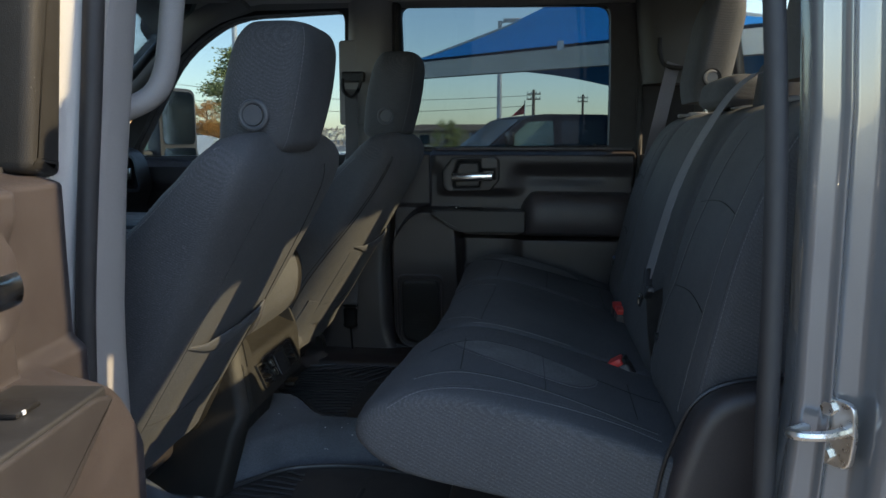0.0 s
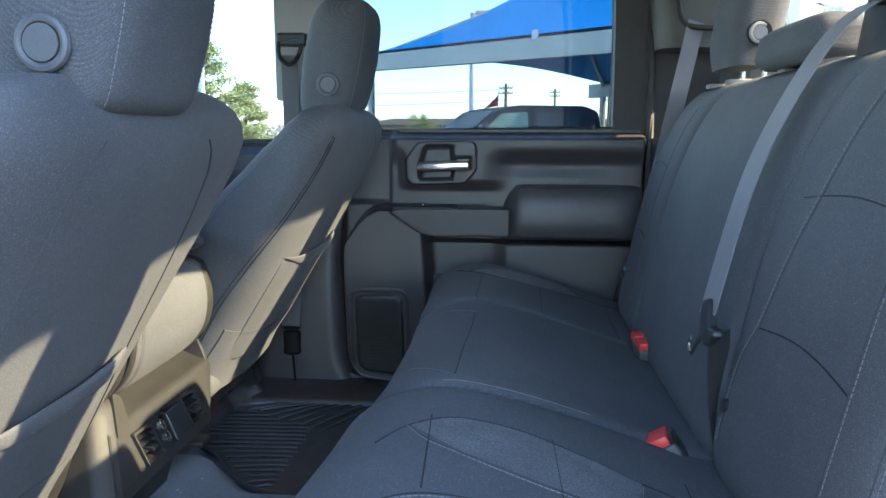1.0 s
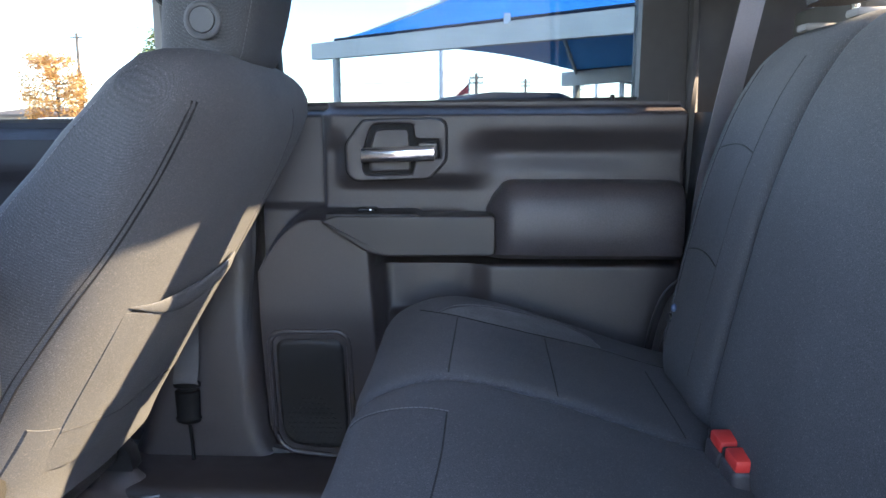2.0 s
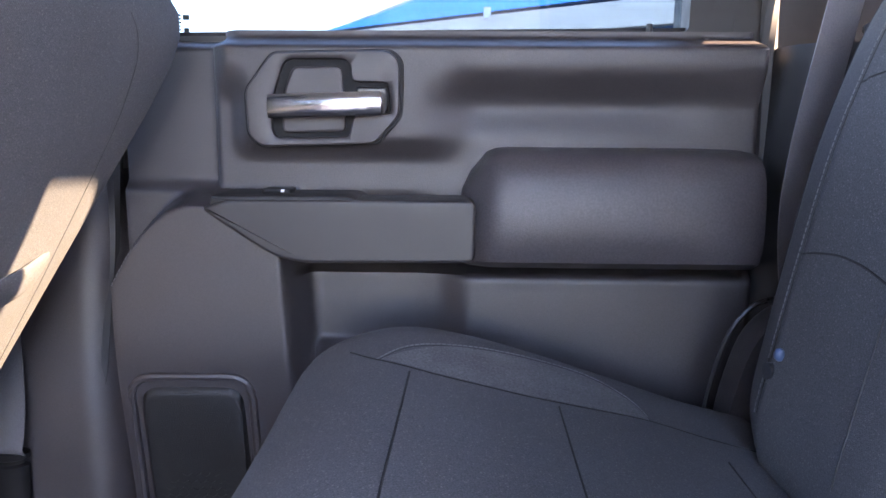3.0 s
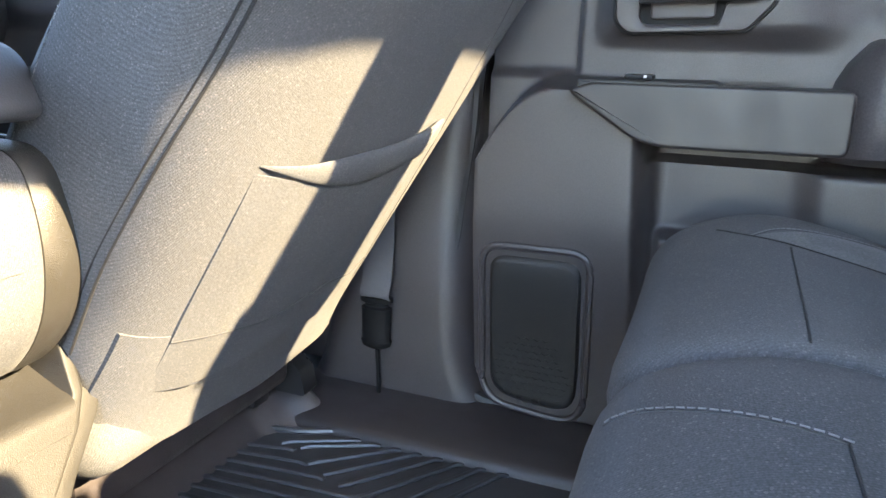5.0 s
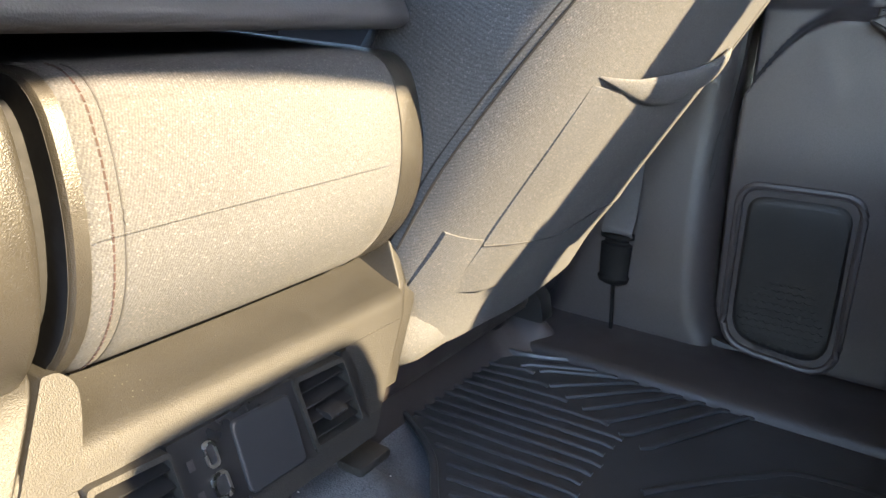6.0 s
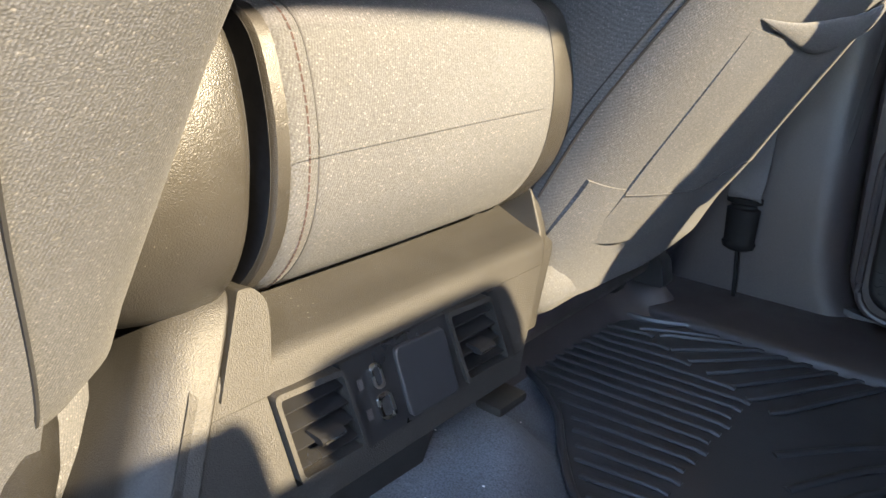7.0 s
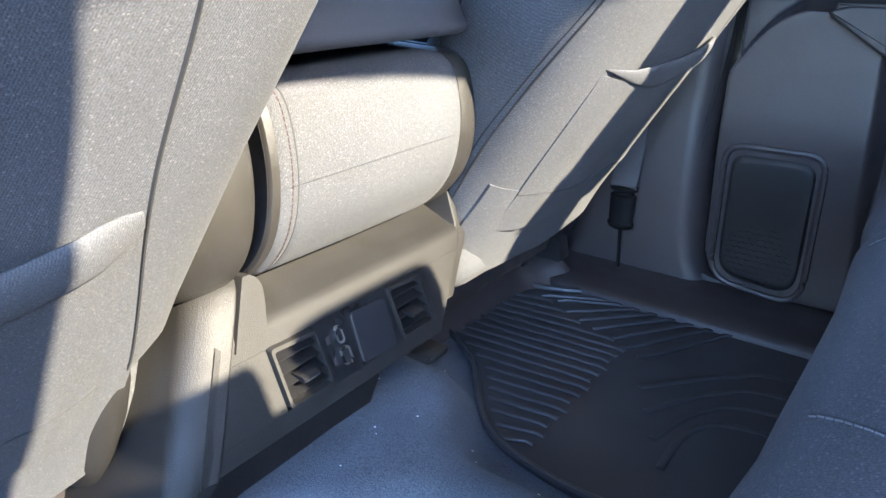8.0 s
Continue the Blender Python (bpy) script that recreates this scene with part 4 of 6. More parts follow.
    rim = [Vector((head_x - 0.006 + 0.0215 * math.cos(a), side_y0 - 0.001, head_z - 0.052 + 0.0215 * math.sin(a))) for a in [2 * math.pi * k / 28 for k in range(28)]]
    part("button_ring", tube(rim, 0.0045, sides=8, closed=True, up=(0, 1, 0)), VINYL, head)
    # cushion, side shield and rails, mostly hidden behind the backrest
    part("cushion", box((x0 - 0.52, yc - 0.24, 0.94), (x0 - 0.02, yc + 0.24, 1.09), 0.05, 4), CLOTH, seat)
    part("seat_frame", box((x0 - 0.48, yc - 0.20, 0.87), (x0 - 0.09, yc + 0.20, 0.95), 0.015, 2), PLASTIC, seat)
    sgn = 1 if yc > CY else -1
    part("rail", box((x0 - 0.5, yc + sgn * 0.18 - 0.02, 0.83), (x0 - 0.13, yc + sgn * 0.18 + 0.02, 0.88), 0.006, 2), GLOSS, seat)

    # low sloping cover over the seat's floor mounts, ending in a raised ridge beside the sill
    def riser(u, v):
        a = -0.23 + 0.475 * u
        foot = between([(-0.23, -0.118), (-0.07, -0.124), (0.155, -0.116), (0.19, -0.090), (0.245, -0.040)], a)
        ridge = 0.012 * step(0.90, 0.95, u) * (1 - 0.6 * step(0.97, 1.0, u))
        return Vector((x0 + foot - 0.125 * v, yc + sgn * (a + 0.035 * v), 0.792 + ridge * min(1, 5 * v) + 0.085 * v * (1.35 - 0.35 * v) - 0.03 * step(0.975, 1.0, u) * v))

    part("rail_cover", sheet(riser, 48, 10, (-0.01, 0, -0.02)), PLASTIC, seat, "low dark cover over the seat mounts")
    part("mount_bracket", plate(rounded([(-0.125, 0.845), (-0.070, 0.845), (-0.078, 0.885), (-0.10, 0.905), (-0.125, 0.905)], 0.006, 3), lambda u, v, w: Vector((x0 + u, yc + sgn * (0.205 + w), v)), 0.040, 0.004), GLOSS, seat)
    return seat


front_seat(2.302, -0.268, 2.345, -0.045, 1.690, 1.15, "passenger seat in charcoal cloth with a map pocket on its back")
front_seat(1.410, -0.315, 1.368, -0.058, 1.662, 1.08, "driver seat in charcoal cloth with a map pocket on its back")


# ---- middle console between the front seats ----
def console():
    c = thing("center_console", "dark plastic center console with rear vents and a cloth roll armrest", "car console")
    y0, y1 = 1.612, 2.066
    face = lambda z: -0.245 - 0.45 * (z - 0.988)    # rear face leans forward going up
    body = [(-0.90, 0.80), (-0.325, 0.80), (-0.300, 0.915), (-0.288, 0.924), (-0.2363, 0.9665), (-0.24275, 0.983), (-0.282, 0.983), (-0.304, 1.041), (-0.26885, 1.041), (-0.2733, 1.051), (-0.2760, 1.0570), (-0.2800, 1.0615), (-0.287, 1.0648), (-0.300, 1.0675), (-0.345, 1.085), (-0.36, 1.10), (-0.90, 1.10)]
    slant = lambda z: 1.710 + 0.63 * (z - 1.10) if z > 0.95 else 1.6155 + 0.25 * (z - 0.95)      # seam of the flared side panel
    right = lambda z: between([(0.80, 1.900), (0.93, 1.925), (0.965, 1.956), (1.0, 1.988), (1.04, 2.034), (1.066, 2.052), (1.12, 2.060)], z)      # far edge tapers in going down
    part("body", loft([[Vector((x, slant(z) - 0.02, z)) for x, z in body], [Vector((x, right(z), z)) for x, z in body]]), PLASTIC_GREY, c)
    wall = []
    for z, q in ((0.80, 0.0), (0.88, 0.0), (0.93, 0.0), (0.966, 0.0), (1.0, 0.0), (1.03, 0.0), (1.06, 0.0), (1.085, 0.0), (1.097, 0.0015), (1.104, 0.005), (1.108, 0.011)):
        fx, ys = between(sorted((b, a) for a, b in [(-0.275, 0.80), (-0.252, 0.91), (-0.2363, 0.9665)]), z) if z < 0.9665 else face(z), slant(z)
        corners = [(fx - 0.02, ys - 0.001), (fx + 0.003 - q, ys - 0.001), (fx - 0.003 - q, ys - 0.026 + q), (fx - 0.018 - q, ys - 0.044 + q), (fx - 0.110 - q, ys - 0.036 + q), (-0.60, ys - 0.010 + q), (-0.60, ys)]
        wall.append([Vector((p[0], p[1], z)) for p in rounded(corners, [0.004, 0.004, 0.02, 0.026, 0.03, 0.002, 0.002], 6)])
    part("side_panel", loft(wall), PLASTIC_GREY, c, "dusty dark grey flared side panel")
    lug = rounded([(1.6805, 1.050), (1.719, 1.052), (1.731, 1.082), (1.734, 1.097), (1.726, 1.107), (1.7155, 1.107)], [0.001, 0.008, 0.01, 0.006, 0.005, 0.002], 4)
    part("shelf_end", plate(lug, lambda u, v, w: Vector((face(v) - 0.06 + w, u, v)), 0.063), PLASTIC_GREY, c, smooth=False)
    for y_in, y_out, deep, top, lab in ((0.0, 0.012, 0.004, 1.108, "dusty dark grey edge panel"), (0.0125, 0.042, 0.014, 1.122, "dusty dark grey side panel")):
        rings = []
        for z in [0.80, 0.86, 0.91, 0.94, 0.965, 0.985, 1.0, 1.02, 1.04, 1.066, 1.09, top - 0.004, top - 0.001, top]:
            q = 0.0 if z < top - 0.003 else (0.002 if z < top else 0.006)
            fx = min(face(z), -0.245 - 0.9 * max(0.0, 0.985 - z)) - deep - q
            rings.append([Vector((p[0], p[1], z)) for p in rounded([(fx, right(z) + y_in), (fx, right(z) + y_out - q), (-0.60, right(z) + y_out + 0.02), (-0.60, right(z) + y_in)], [0.002, 0.004, 0.01, 0.01], 3)])
        part("side_panel", loft(rings), PLASTIC_GREY, c, lab)
    # vent panel
    to = lambda u, v, w: Vector((face(v) + w, u, v))
    fill = lambda ya, yb, w: loft([[Vector((face(z) + w, y(z), z)) if q else Vector((face(z) - 0.036, y(z), z)) for z, q in ((0.9832, 1), (1.0408, 1), (1.0408, 0), (0.9832, 0))] for y in (ya, yb)])
    part("face_end", fill(lambda z: slant(z) - 0.02, lambda z: 1.713, 0.0), PLASTIC_GREY, c)
    part("face_end", fill(lambda z: 1.9535, right, 0.0), PLASTIC_GREY, c)
    part("vent_panel", fill(lambda z: 1.772, lambda z: 1.8865, 0.003), GLOSS, c, "satin black vent panel", smooth=False)
    part("panel_end", fill(lambda z: 1.9445, lambda z: 1.9535, 0.003), GLOSS, c, smooth=False)
    for ya, yb, lit in ((1.714, 1.773, True), (1.886, 1.945, False)):
        o = rounded([(ya, 0.985), (yb, 0.984), (yb, 1.039), (ya, 1.042)], 0.005, 3)
        i = rounded([(ya + 0.0035, 0.989), (yb - 0.0025, 0.988), (yb - 0.0025, 1.0355), (ya + 0.0035, 1.038)], 0.003, 3)
        v = part("vent", frame_ring(o, i, to, -0.004, 0.0065), PLASTIC_GREY, c, "air vent with slanted slats")
        part("duct", plate(i, lambda u, vv, w: to(u, vv, -0.0335 + w), 0.0004), SEAM_AND_SHADE, v)
        for k in range(4):
            z = 0.9935 + 0.0115 * k
            part("slat", loft([[Vector((face(z) + dx, y, z + dz)) for dx, dz in ((-0.011, 0.0040), (0.0040, 0.0006), (0.0040, -0.0006), (-0.011, 0.0028))] for y in (ya + 0.0045, yb - 0.0035)]), GLOSS, v, smooth=False)
        for y in ((ya * 2 + yb) / 3, (ya + yb * 2) / 3) if not lit else ((ya + yb * 3) / 4,):
            part("vane", loft([[Vector((face(z) + dx, y + dy, z)) for dx, dy in ((-0.022, -0.0007), (-0.012, -0.0007), (-0.012, 0.0007), (-0.022, 0.0007))] for z in (0.989, 1.036)]), GLOSS, v, smooth=False)
        zk = 1.006
        y2, y3 = (ya + 0.020, yb - 0.018) if lit else (ya + 0.019, yb - 0.020)
        part("vent_tab", loft([[Vector((face(zk) + dx, y, zk + dz)) for dx, dz in ((-0.004, 0.004), (0.010, 0.0035), (0.013, 0.001), (0.012, -0.002), (-0.004, -0.002))] for y in (y2, y2 + 0.003, y3 - 0.003, y3)]), GLOSS, v, "bright edged tab")
        part("tab_edge", tube([(face(zk) + 0.0130, y2 + 0.002, zk - 0.0003), (face(zk) + 0.0130, y3 - 0.002, zk - 0.0003)], 0.0013, sides=6), CHROME, v)
    part("socket_lid", plate(rounded([(1.819, 0.986), (1.875, 0.985), (1.879, 1.034), (1.822, 1.036)], 0.006, 4), to, 0.0065, 0.0015), SMOKE, c, "smooth blank socket lid", smooth=False)
    for zk, wd, nm in ((1.024, 0.0048, "usb_c_port"), (1.003, 0.0070, "usb_port")):
        o = rounded([(1.800 - wd, zk - 0.0085), (1.800 + wd, zk - 0.0085), (1.800 + wd, zk + 0.0085), (1.800 - wd, zk + 0.0085)], 0.004, 3)
        i = [((p[0] - 1.80) * 0.72 + 1.80, (p[1] - zk) * 0.8 + zk) for p in o]
        port = part(nm, frame_ring(o, i, to, 0.004, 0.0065), STEEL, c, "small metal port")
        part("socket", plate(i, lambda u, vv, w: to(u, vv, 0.0045 + w), 0.0005), SEAM_AND_SHADE, port)
        marks = bmesh.new()
        plate([(1.781, zk - 0.004), (1.786, zk - 0.004), (1.786, zk + 0.003), (1.781, zk + 0.003)], lambda u, vv, w: to(u, vv, 0.0046 + w), 0.0003, bm=marks)
        part("port_mark", marks, PLASTIC, port)
    part("foot_trim", box((-0.290, 1.962, 0.906), (-0.258, 2.008, 0.917), 0.004, 2), PLASTIC_GREY, c)
    # folded middle seat: a cloth roll with plastic end caps, and the lid above
    roll = rounded([(-0.60, 1.105), (-0.318, 1.082), (-0.262, 1.140), (-0.250, 1.215), (-0.268, 1.285), (-0.60, 1.298)], [0.01, 0.05, 0.05, 0.05, 0.03, 0.01], 7)

    def roll_rings(rows):
        m = Vector((-0.42, 1.20))
        return [[Vector((m.x + (p[0] - m.x) * k, y, m.y + (p[1] - m.y) * k)) for p in roll] for y, k in rows]

    ar = part("roll", loft(roll_rings(((1.7335, 0.93), (1.7345, 0.975), (1.738, 0.993), (1.746, 0.999), (1.7525, 0.997), (1.7542, 0.991), (1.7560, 0.997), (1.764, 1.0), (1.88, 1.006), (2.000, 1.0), (2.014, 0.99), (2.020, 0.96)))), CLOTH, c, "charcoal cloth covered roll")
    part("end_cap", loft(roll_rings(((1.606, 0.50), (1.608, 0.72), (1.613, 0.80), (1.622, 0.87), (1.635, 0.925), (1.650, 0.962), (1.665, 0.983), (1.685, 0.992), (1.700, 0.992), (1.704, 0.986), (1.7065, 0.970), (1.707, 0.80)))), CAP, c, "dusty plastic end cap")
    # groove walls are coloured near-black in place of their shade
    part("groove", loft(roll_rings(((1.700, 0.84), (1.7222, 0.84), (1.7226, 0.958), (1.7230, 0.958)))), SEAM_AND_SHADE, c)
    part("groove", loft(roll_rings(((2.050, 0.87), (2.0655, 0.87), (2.0657, 0.955), (2.0660, 0.955)))), SEAM_AND_SHADE, c)
    part("end_ring", loft(roll_rings(((1.7230, 0.84), (1.7236, 0.965), (1.7255, 0.980), (1.734, 0.984), (1.737, 0.94)))), CAP, c)
    part("end_ring", loft(roll_rings(((2.014, 0.93), (2.017, 0.985), (2.027, 0.995), (2.044, 0.988), (2.052, 0.972), (2.055, 0.91)))), CAP, c)
    part("end_cap", loft(roll_rings(((2.0664, 0.90), (2.0668, 0.965), (2.076, 0.960), (2.085, 0.925), (2.087, 0.7)))), CAP, c, "dusty plastic end cap")
    edge = lambda y, k: [Vector((-0.42 + (p[0] + 0.42) * k, y, 1.20 + (p[1] - 1.20) * k)) for p in roll if p[0] > -0.5]
    part("stitching", stitches(edge(1.7462, 1.000), 0.006, 0.0045, 0.0008, 80), BRASS_THREAD, ar, "mauve stitching")
    part("seam", tube([p + Vector((0, 0, 0)) for p in edge(1.7542, 0.993)], 0.0008, sides=5), CREASE, ar)
    part("seam", tube([(-0.2502, 1.735, 1.197), (-0.2494, 1.88, 1.198), (-0.2502, 1.995, 1.198)], 0.0002, sides=5), CLOTH, ar)
    lid = rounded([(-0.80, 1.305), (-0.275, 1.303), (-0.262, 1.312), (-0.285, 1.352), (-0.305, 1.362), (-0.80, 1.362)], [0.01, 0.01, 0.01, 0.02, 0.02, 0.01], 4)
    part("lid", loft([[Vector((x - q, y, z)) for x, z in lid] for y, q in ((1.675, 0.03), (1.682, 0.008), (1.695, 0.0), (2.035, 0.0), (2.048, 0.008), (2.055, 0.03))]), VINYL, c, "padded dark vinyl lid")
    part("lid_tray", box((-0.78, 1.72, 1.355), (-0.40, 2.01, 1.372), 0.008, 2), SMOKE, c)
    return c


console()


# ---- rear bench ----
BENCH = [(0.66, 0.98), (0.48, 1.01), (0.32, 1.045), (0.24, 1.062), (0.185, 1.082), (0.150, 1.110), (0.142, 1.140), (0.165, 1.172), (0.215, 1.194), (0.27, 1.200), (0.34, 1.189), (0.42, 1.168), (0.50, 1.143), (0.58, 1.116), (0.66, 1.095)]



def bench():
    seat = thing("rear_bench_seat", "charcoal cloth rear bench seat with three places", "car seat")
    spans = ((1.150, 1.568, -1), (1.572, 2.078, 0), (2.082, 2.512, 1))
    for ya, yb, sgn in spans:
        mid = Vector((0.42, 1.085))
        rows = [(ya, 0.80), (ya + 0.0015, 0.88), (ya + 0.005, 0.94), (ya + 0.013, 0.978), (ya + 0.03, 0.993), (ya + 0.06, 1.0)]
        n = 9
        rows += [(ya + 0.06 + (yb - ya - 0.12) * k / n, 1.0 + (0.012 if sgn == 0 else -0.012) * math.sin(math.pi * k / n)) for k in range(1, n)]
        rows += [(yb - 0.06, 1.0), (yb - 0.03, 0.993), (yb - 0.013, 0.978), (yb - 0.005, 0.94), (yb - 0.0015, 0.88), (yb, 0.80)]
        prof = smooth_line([(x, z, 0) for x, z in BENCH], 56)
        ahead = lambda y: between([(1.15, -0.030), (1.30, -0.026), (1.49, -0.008), (1.67, 0.020), (1.90, 0.026), (2.10, 0.020), (2.40, 0.014), (2.6, 0.016)], y)
        rings = [[Vector((mid.x + (p.x - mid.x) * (0.3 + 0.7 * k if k < 1 else 1) + ahead(y) * step(0.5, 0.2, p.x), y, mid.y + (p.y - mid.y) * k)) for p in prof] for y, k in rows]
        cu = part("cushion", loft(rings), CLOTH, seat, "charcoal cloth seat cushion")
        plan = lambda pts: [Vector((x, y, 1.4)) for x, y in pts]
        down = (0, 0, -1)
        if sgn:
            flip = (lambda pts: pts) if sgn > 0 else (lambda pts: [(x - 0.02, 3.80 - y) for x, y in pts])
            straight = smooth_line([(x, y, 1.4) for x, y in flip([(0.222, 2.420), (0.255, 2.378), (0.31, 2.346), (0.38, 2.344), (0.44, 2.360), (0.52, 2.388), (0.59, 2.394), (0.63, 2.394)])], 40)
            arc = smooth_line([(x, y, 1.4) for x, y in flip([(0.255, 2.378), (0.277, 2.410), (0.308, 2.430), (0.36, 2.452), (0.42, 2.468), (0.475, 2.468), (0.51, 2.432), (0.521, 2.390)])], 40)
            seam(cu, straight, down, 0.0010)
            seam(cu, arc, down, 0.0007, thread=0.004, side=(-0.2, sgn, 0), material=CREASE)
            lower = smooth_line([(x, y, 1.4) for x, y in flip([(0.258, 2.378), (0.31, 2.348), (0.38, 2.346), (0.44, 2.362), (0.519, 2.388)])], 24)
            upper = smooth_line([(x, y, 1.4) for x, y in flip([(0.258, 2.380), (0.309, 2.427), (0.36, 2.449), (0.42, 2.465), (0.473, 2.465), (0.508, 2.430), (0.519, 2.390)])], 24)
            moon = bmesh.new()
            rows4 = [drape(cu, [a.lerp(b, q / 5) for q in range(6)], down, 0.0008) for a, b in zip(lower, upper)]
            grid = [[moon.verts.new(p) for p in row] for row in rows4]
            for r1, r2 in zip(grid, grid[1:]):
                for q in range(5):
                    moon.faces.new((r1[q], r1[q + 1], r2[q + 1], r2[q]))
            part("bolster_insert", moon, INSERT, cu, "lighter knitted bolster insert")
            ends = (2.095, 2.344) if sgn > 0 else (1.275, 1.455)
            for x, bow in ((0.287, 0.004), (0.424, 0.006), (0.582, 0.006)) if sgn > 0 else ((0.258, -0.008), (0.402, -0.004), (0.558, 0.004)):
                seam(cu, plan([(x - bow * (1 - q), ends[0] + (ends[1] - ends[0]) * q) for q in (0, 0.3, 0.6, 1)]), down, 0.0010)
            if sgn < 0:
                seam(cu, plan([(0.20, 1.225), (0.26, 1.262), (0.33, 1.272), (0.42, 1.266), (0.52, 1.250), (0.58, 1.245)]), down, 0.0009, thread=0.006, side=(0, -1, 0))
                seam(cu, [(x, 1.0, z + 0.12) for x, z in ((0.17, 1.120), (0.22, 1.148), (0.30, 1.155), (0.42, 1.135), (0.52, 1.108), (0.58, 1.085))], (0, 1, -0.4), 0.0006, material=CREASE, thread=0.005, side=(0, 0, -1))
        else:
            seam(cu, plan([(0.275, 1.605), (0.279, 1.73), (0.286, 1.85), (0.287, 1.96)]), down, 0.0009)
            seam(cu, plan([(0.287, 1.96), (0.23, 1.985), (0.175, 2.01)]), down, 0.0006, material=CREASE, thread=0.003, side=(0, 1, 0))
            seam(cu, plan([(0.275, 1.605), (0.23, 1.645), (0.18, 1.69)]), down, 0.0006, material=CREASE, thread=0.003, side=(0, -1, 0))
            for edge_y in (1.585, 2.068):
                seam(cu, plan([(0.26, edge_y), (0.36, edge_y), (0.46, edge_y)]), down, 0.0005, material=THREAD)
    # backrests
    front = [(1.085, 0.640), (1.10, 0.618), (1.14, 0.612), (1.20, 0.622), (1.30, 0.642), (1.40, 0.664), (1.47, 0.686), (1.53, 0.710), (1.58, 0.738), (1.61, 0.762), (1.63, 0.792), (1.64, 0.835), (1.628, 0.885), (1.58, 0.915), (1.30, 0.90), (1.085, 0.84)]
    for ya, yb, sgn in ((1.190, 1.568, -1), (1.574, 2.146, 0), (2.152, 2.480, 1)):
        m = Vector((0.80, 1.36))
        prof = smooth_line([(x, z, 0) for z, x in front], 60)
        rows = [(ya, 0.85), (ya + 0.002, 0.91), (ya + 0.008, 0.96), (ya + 0.022, 0.988), (ya + 0.06, 1.0), (ya + (yb - ya) * 0.35, 0.99 if sgn else 1.0), (ya + (yb - ya) * 0.5, 0.985 if sgn else 1.0), (ya + (yb - ya) * 0.65, 0.99 if sgn else 1.0), (yb - 0.06, 1.0), (yb - 0.022, 0.988), (yb - 0.008, 0.96), (yb - 0.002, 0.91), (yb, 0.85)]
        if sgn > 0:                             # full round bolster beside the door
            rows = rows[:-5] + [(yb - 0.13, 0.99), (yb - 0.09, 0.955), (yb - 0.055, 0.90), (yb - 0.03, 0.83), (yb - 0.012, 0.74), (yb - 0.003, 0.64), (yb, 0.52)]
        bk = part("backrest", loft([[Vector((m.x + (p.x - m.x) * k, y, m.y + (p.y - m.y) * (0.5 + 0.5 * k))) for p in prof] for y, k in rows]), CLOTH, seat, "charcoal cloth backrest")
        into = (1, 0, 0)
        face_line = lambda pts: [Vector((0.3, y, z)) for y, z in pts]
        a, b = ya + 0.075, yb - (0.075 if sgn < 0 else 0.10)
        if sgn:
            for z in (1.305, 1.460):
                seam(bk, face_line([(a + (b - a) * k / 8, z + 0.01 * math.sin(math.pi * k / 8)) for k in range(9)]), into, 0.0010)
            curve = (1.15, 1.25, 1.31, 1.39, 1.46, 1.53, 1.585)
            for yy in (a, b):
                bend = (0.035, 0.030, 0.0, -0.022, -0.040, -0.048, -0.050) if sgn < 0 and yy == b else (0.0,) * 7
                seam(bk, face_line([(yy + q, z) for z, q in zip(curve, bend)]), into, 0.0008, thread=0.0 if sgn > 0 and yy == a else 0.006, side=(0, 1 if yy == b else -1, 0), material=CREASE)
            edge = ya + 0.010 if sgn < 0 else yb - 0.030
            seam(bk, face_line([(edge, z) for z in (1.14, 1.25, 1.35, 1.45, 1.53, 1.58)]), into, 0.0006, thread=0.004, side=(0, sgn, 0), material=CREASE)
            yp = yb - 0.112 if sgn > 0 else yb - 0.04
            spot = drape(bk, [Vector((0.3, yp, 1.196))], into, 0.0)[0]
            part("anchor_button", tube([spot + Vector((0.004, 0, 0)), spot - Vector((0.006, 0.001, 0))], 0.008, sides=16, up=(0, 0, 1)), SMOKE, bk, "small round grey-blue anchor button")
        for yy in ((ya + yb) / 2 - 0.075, (ya + yb) / 2 + 0.075):
            part("post_guide", box((0.80, yy - 0.018, 1.634), (0.85, yy + 0.018, 1.645), 0.004, 2), TRIM, bk, "pale plastic headrest guide")
    # added board, out of sight, stops sun leaking between the backrests
    part("sun_block_board", box((0.862, 1.21, 1.02), (0.882, 2.45, 1.60), 0.006, 2), CARPET, seat, "unseen dark board added behind the backrests to block sun")
    # headrests
    for yc, sgn in ((1.430, -1), (1.880, 0), (2.312, 1)):
        z0, z1, hw, x0, x1 = (1.672, 1.975, 0.106 if sgn < 0 else 0.120, 0.812, 0.930) if sgn else (1.640, 1.709, 0.139, 0.768, 0.895)
        xm, hd = (x0 + x1) / 2, (x1 - x0) / 2
        rings = []
        for k in range(13):
            t = k / 12
            e = min(1.0, math.sin(min(t, 1 - t) * 4.2 + 0.35)) if min(t, 1 - t) < 0.29 else 1.0
            w = hw * (0.86 + 0.14 * e) * (1 - 0.06 * t)
            d = hd * (0.45 + 0.55 * e)
            rings.append([Vector((xm + 0.035 * (t - 0.5) * (2 if sgn else 0.4) * 0.8 + math.copysign(abs(math.cos(q)) ** 0.6, math.cos(q)) * d, yc + math.copysign(abs(math.sin(q)) ** 0.45, math.sin(q)) * w * (0.86 - 0.17 * math.cos(q)), z0 + (z1 - z0) * t)) for q in [2 * math.pi * j / 44 for j in range(44)]])
        hr = part("headrest", loft(rings), CLOTH, seat, "charcoal cloth headrest" if sgn else "low charcoal cloth middle headrest")
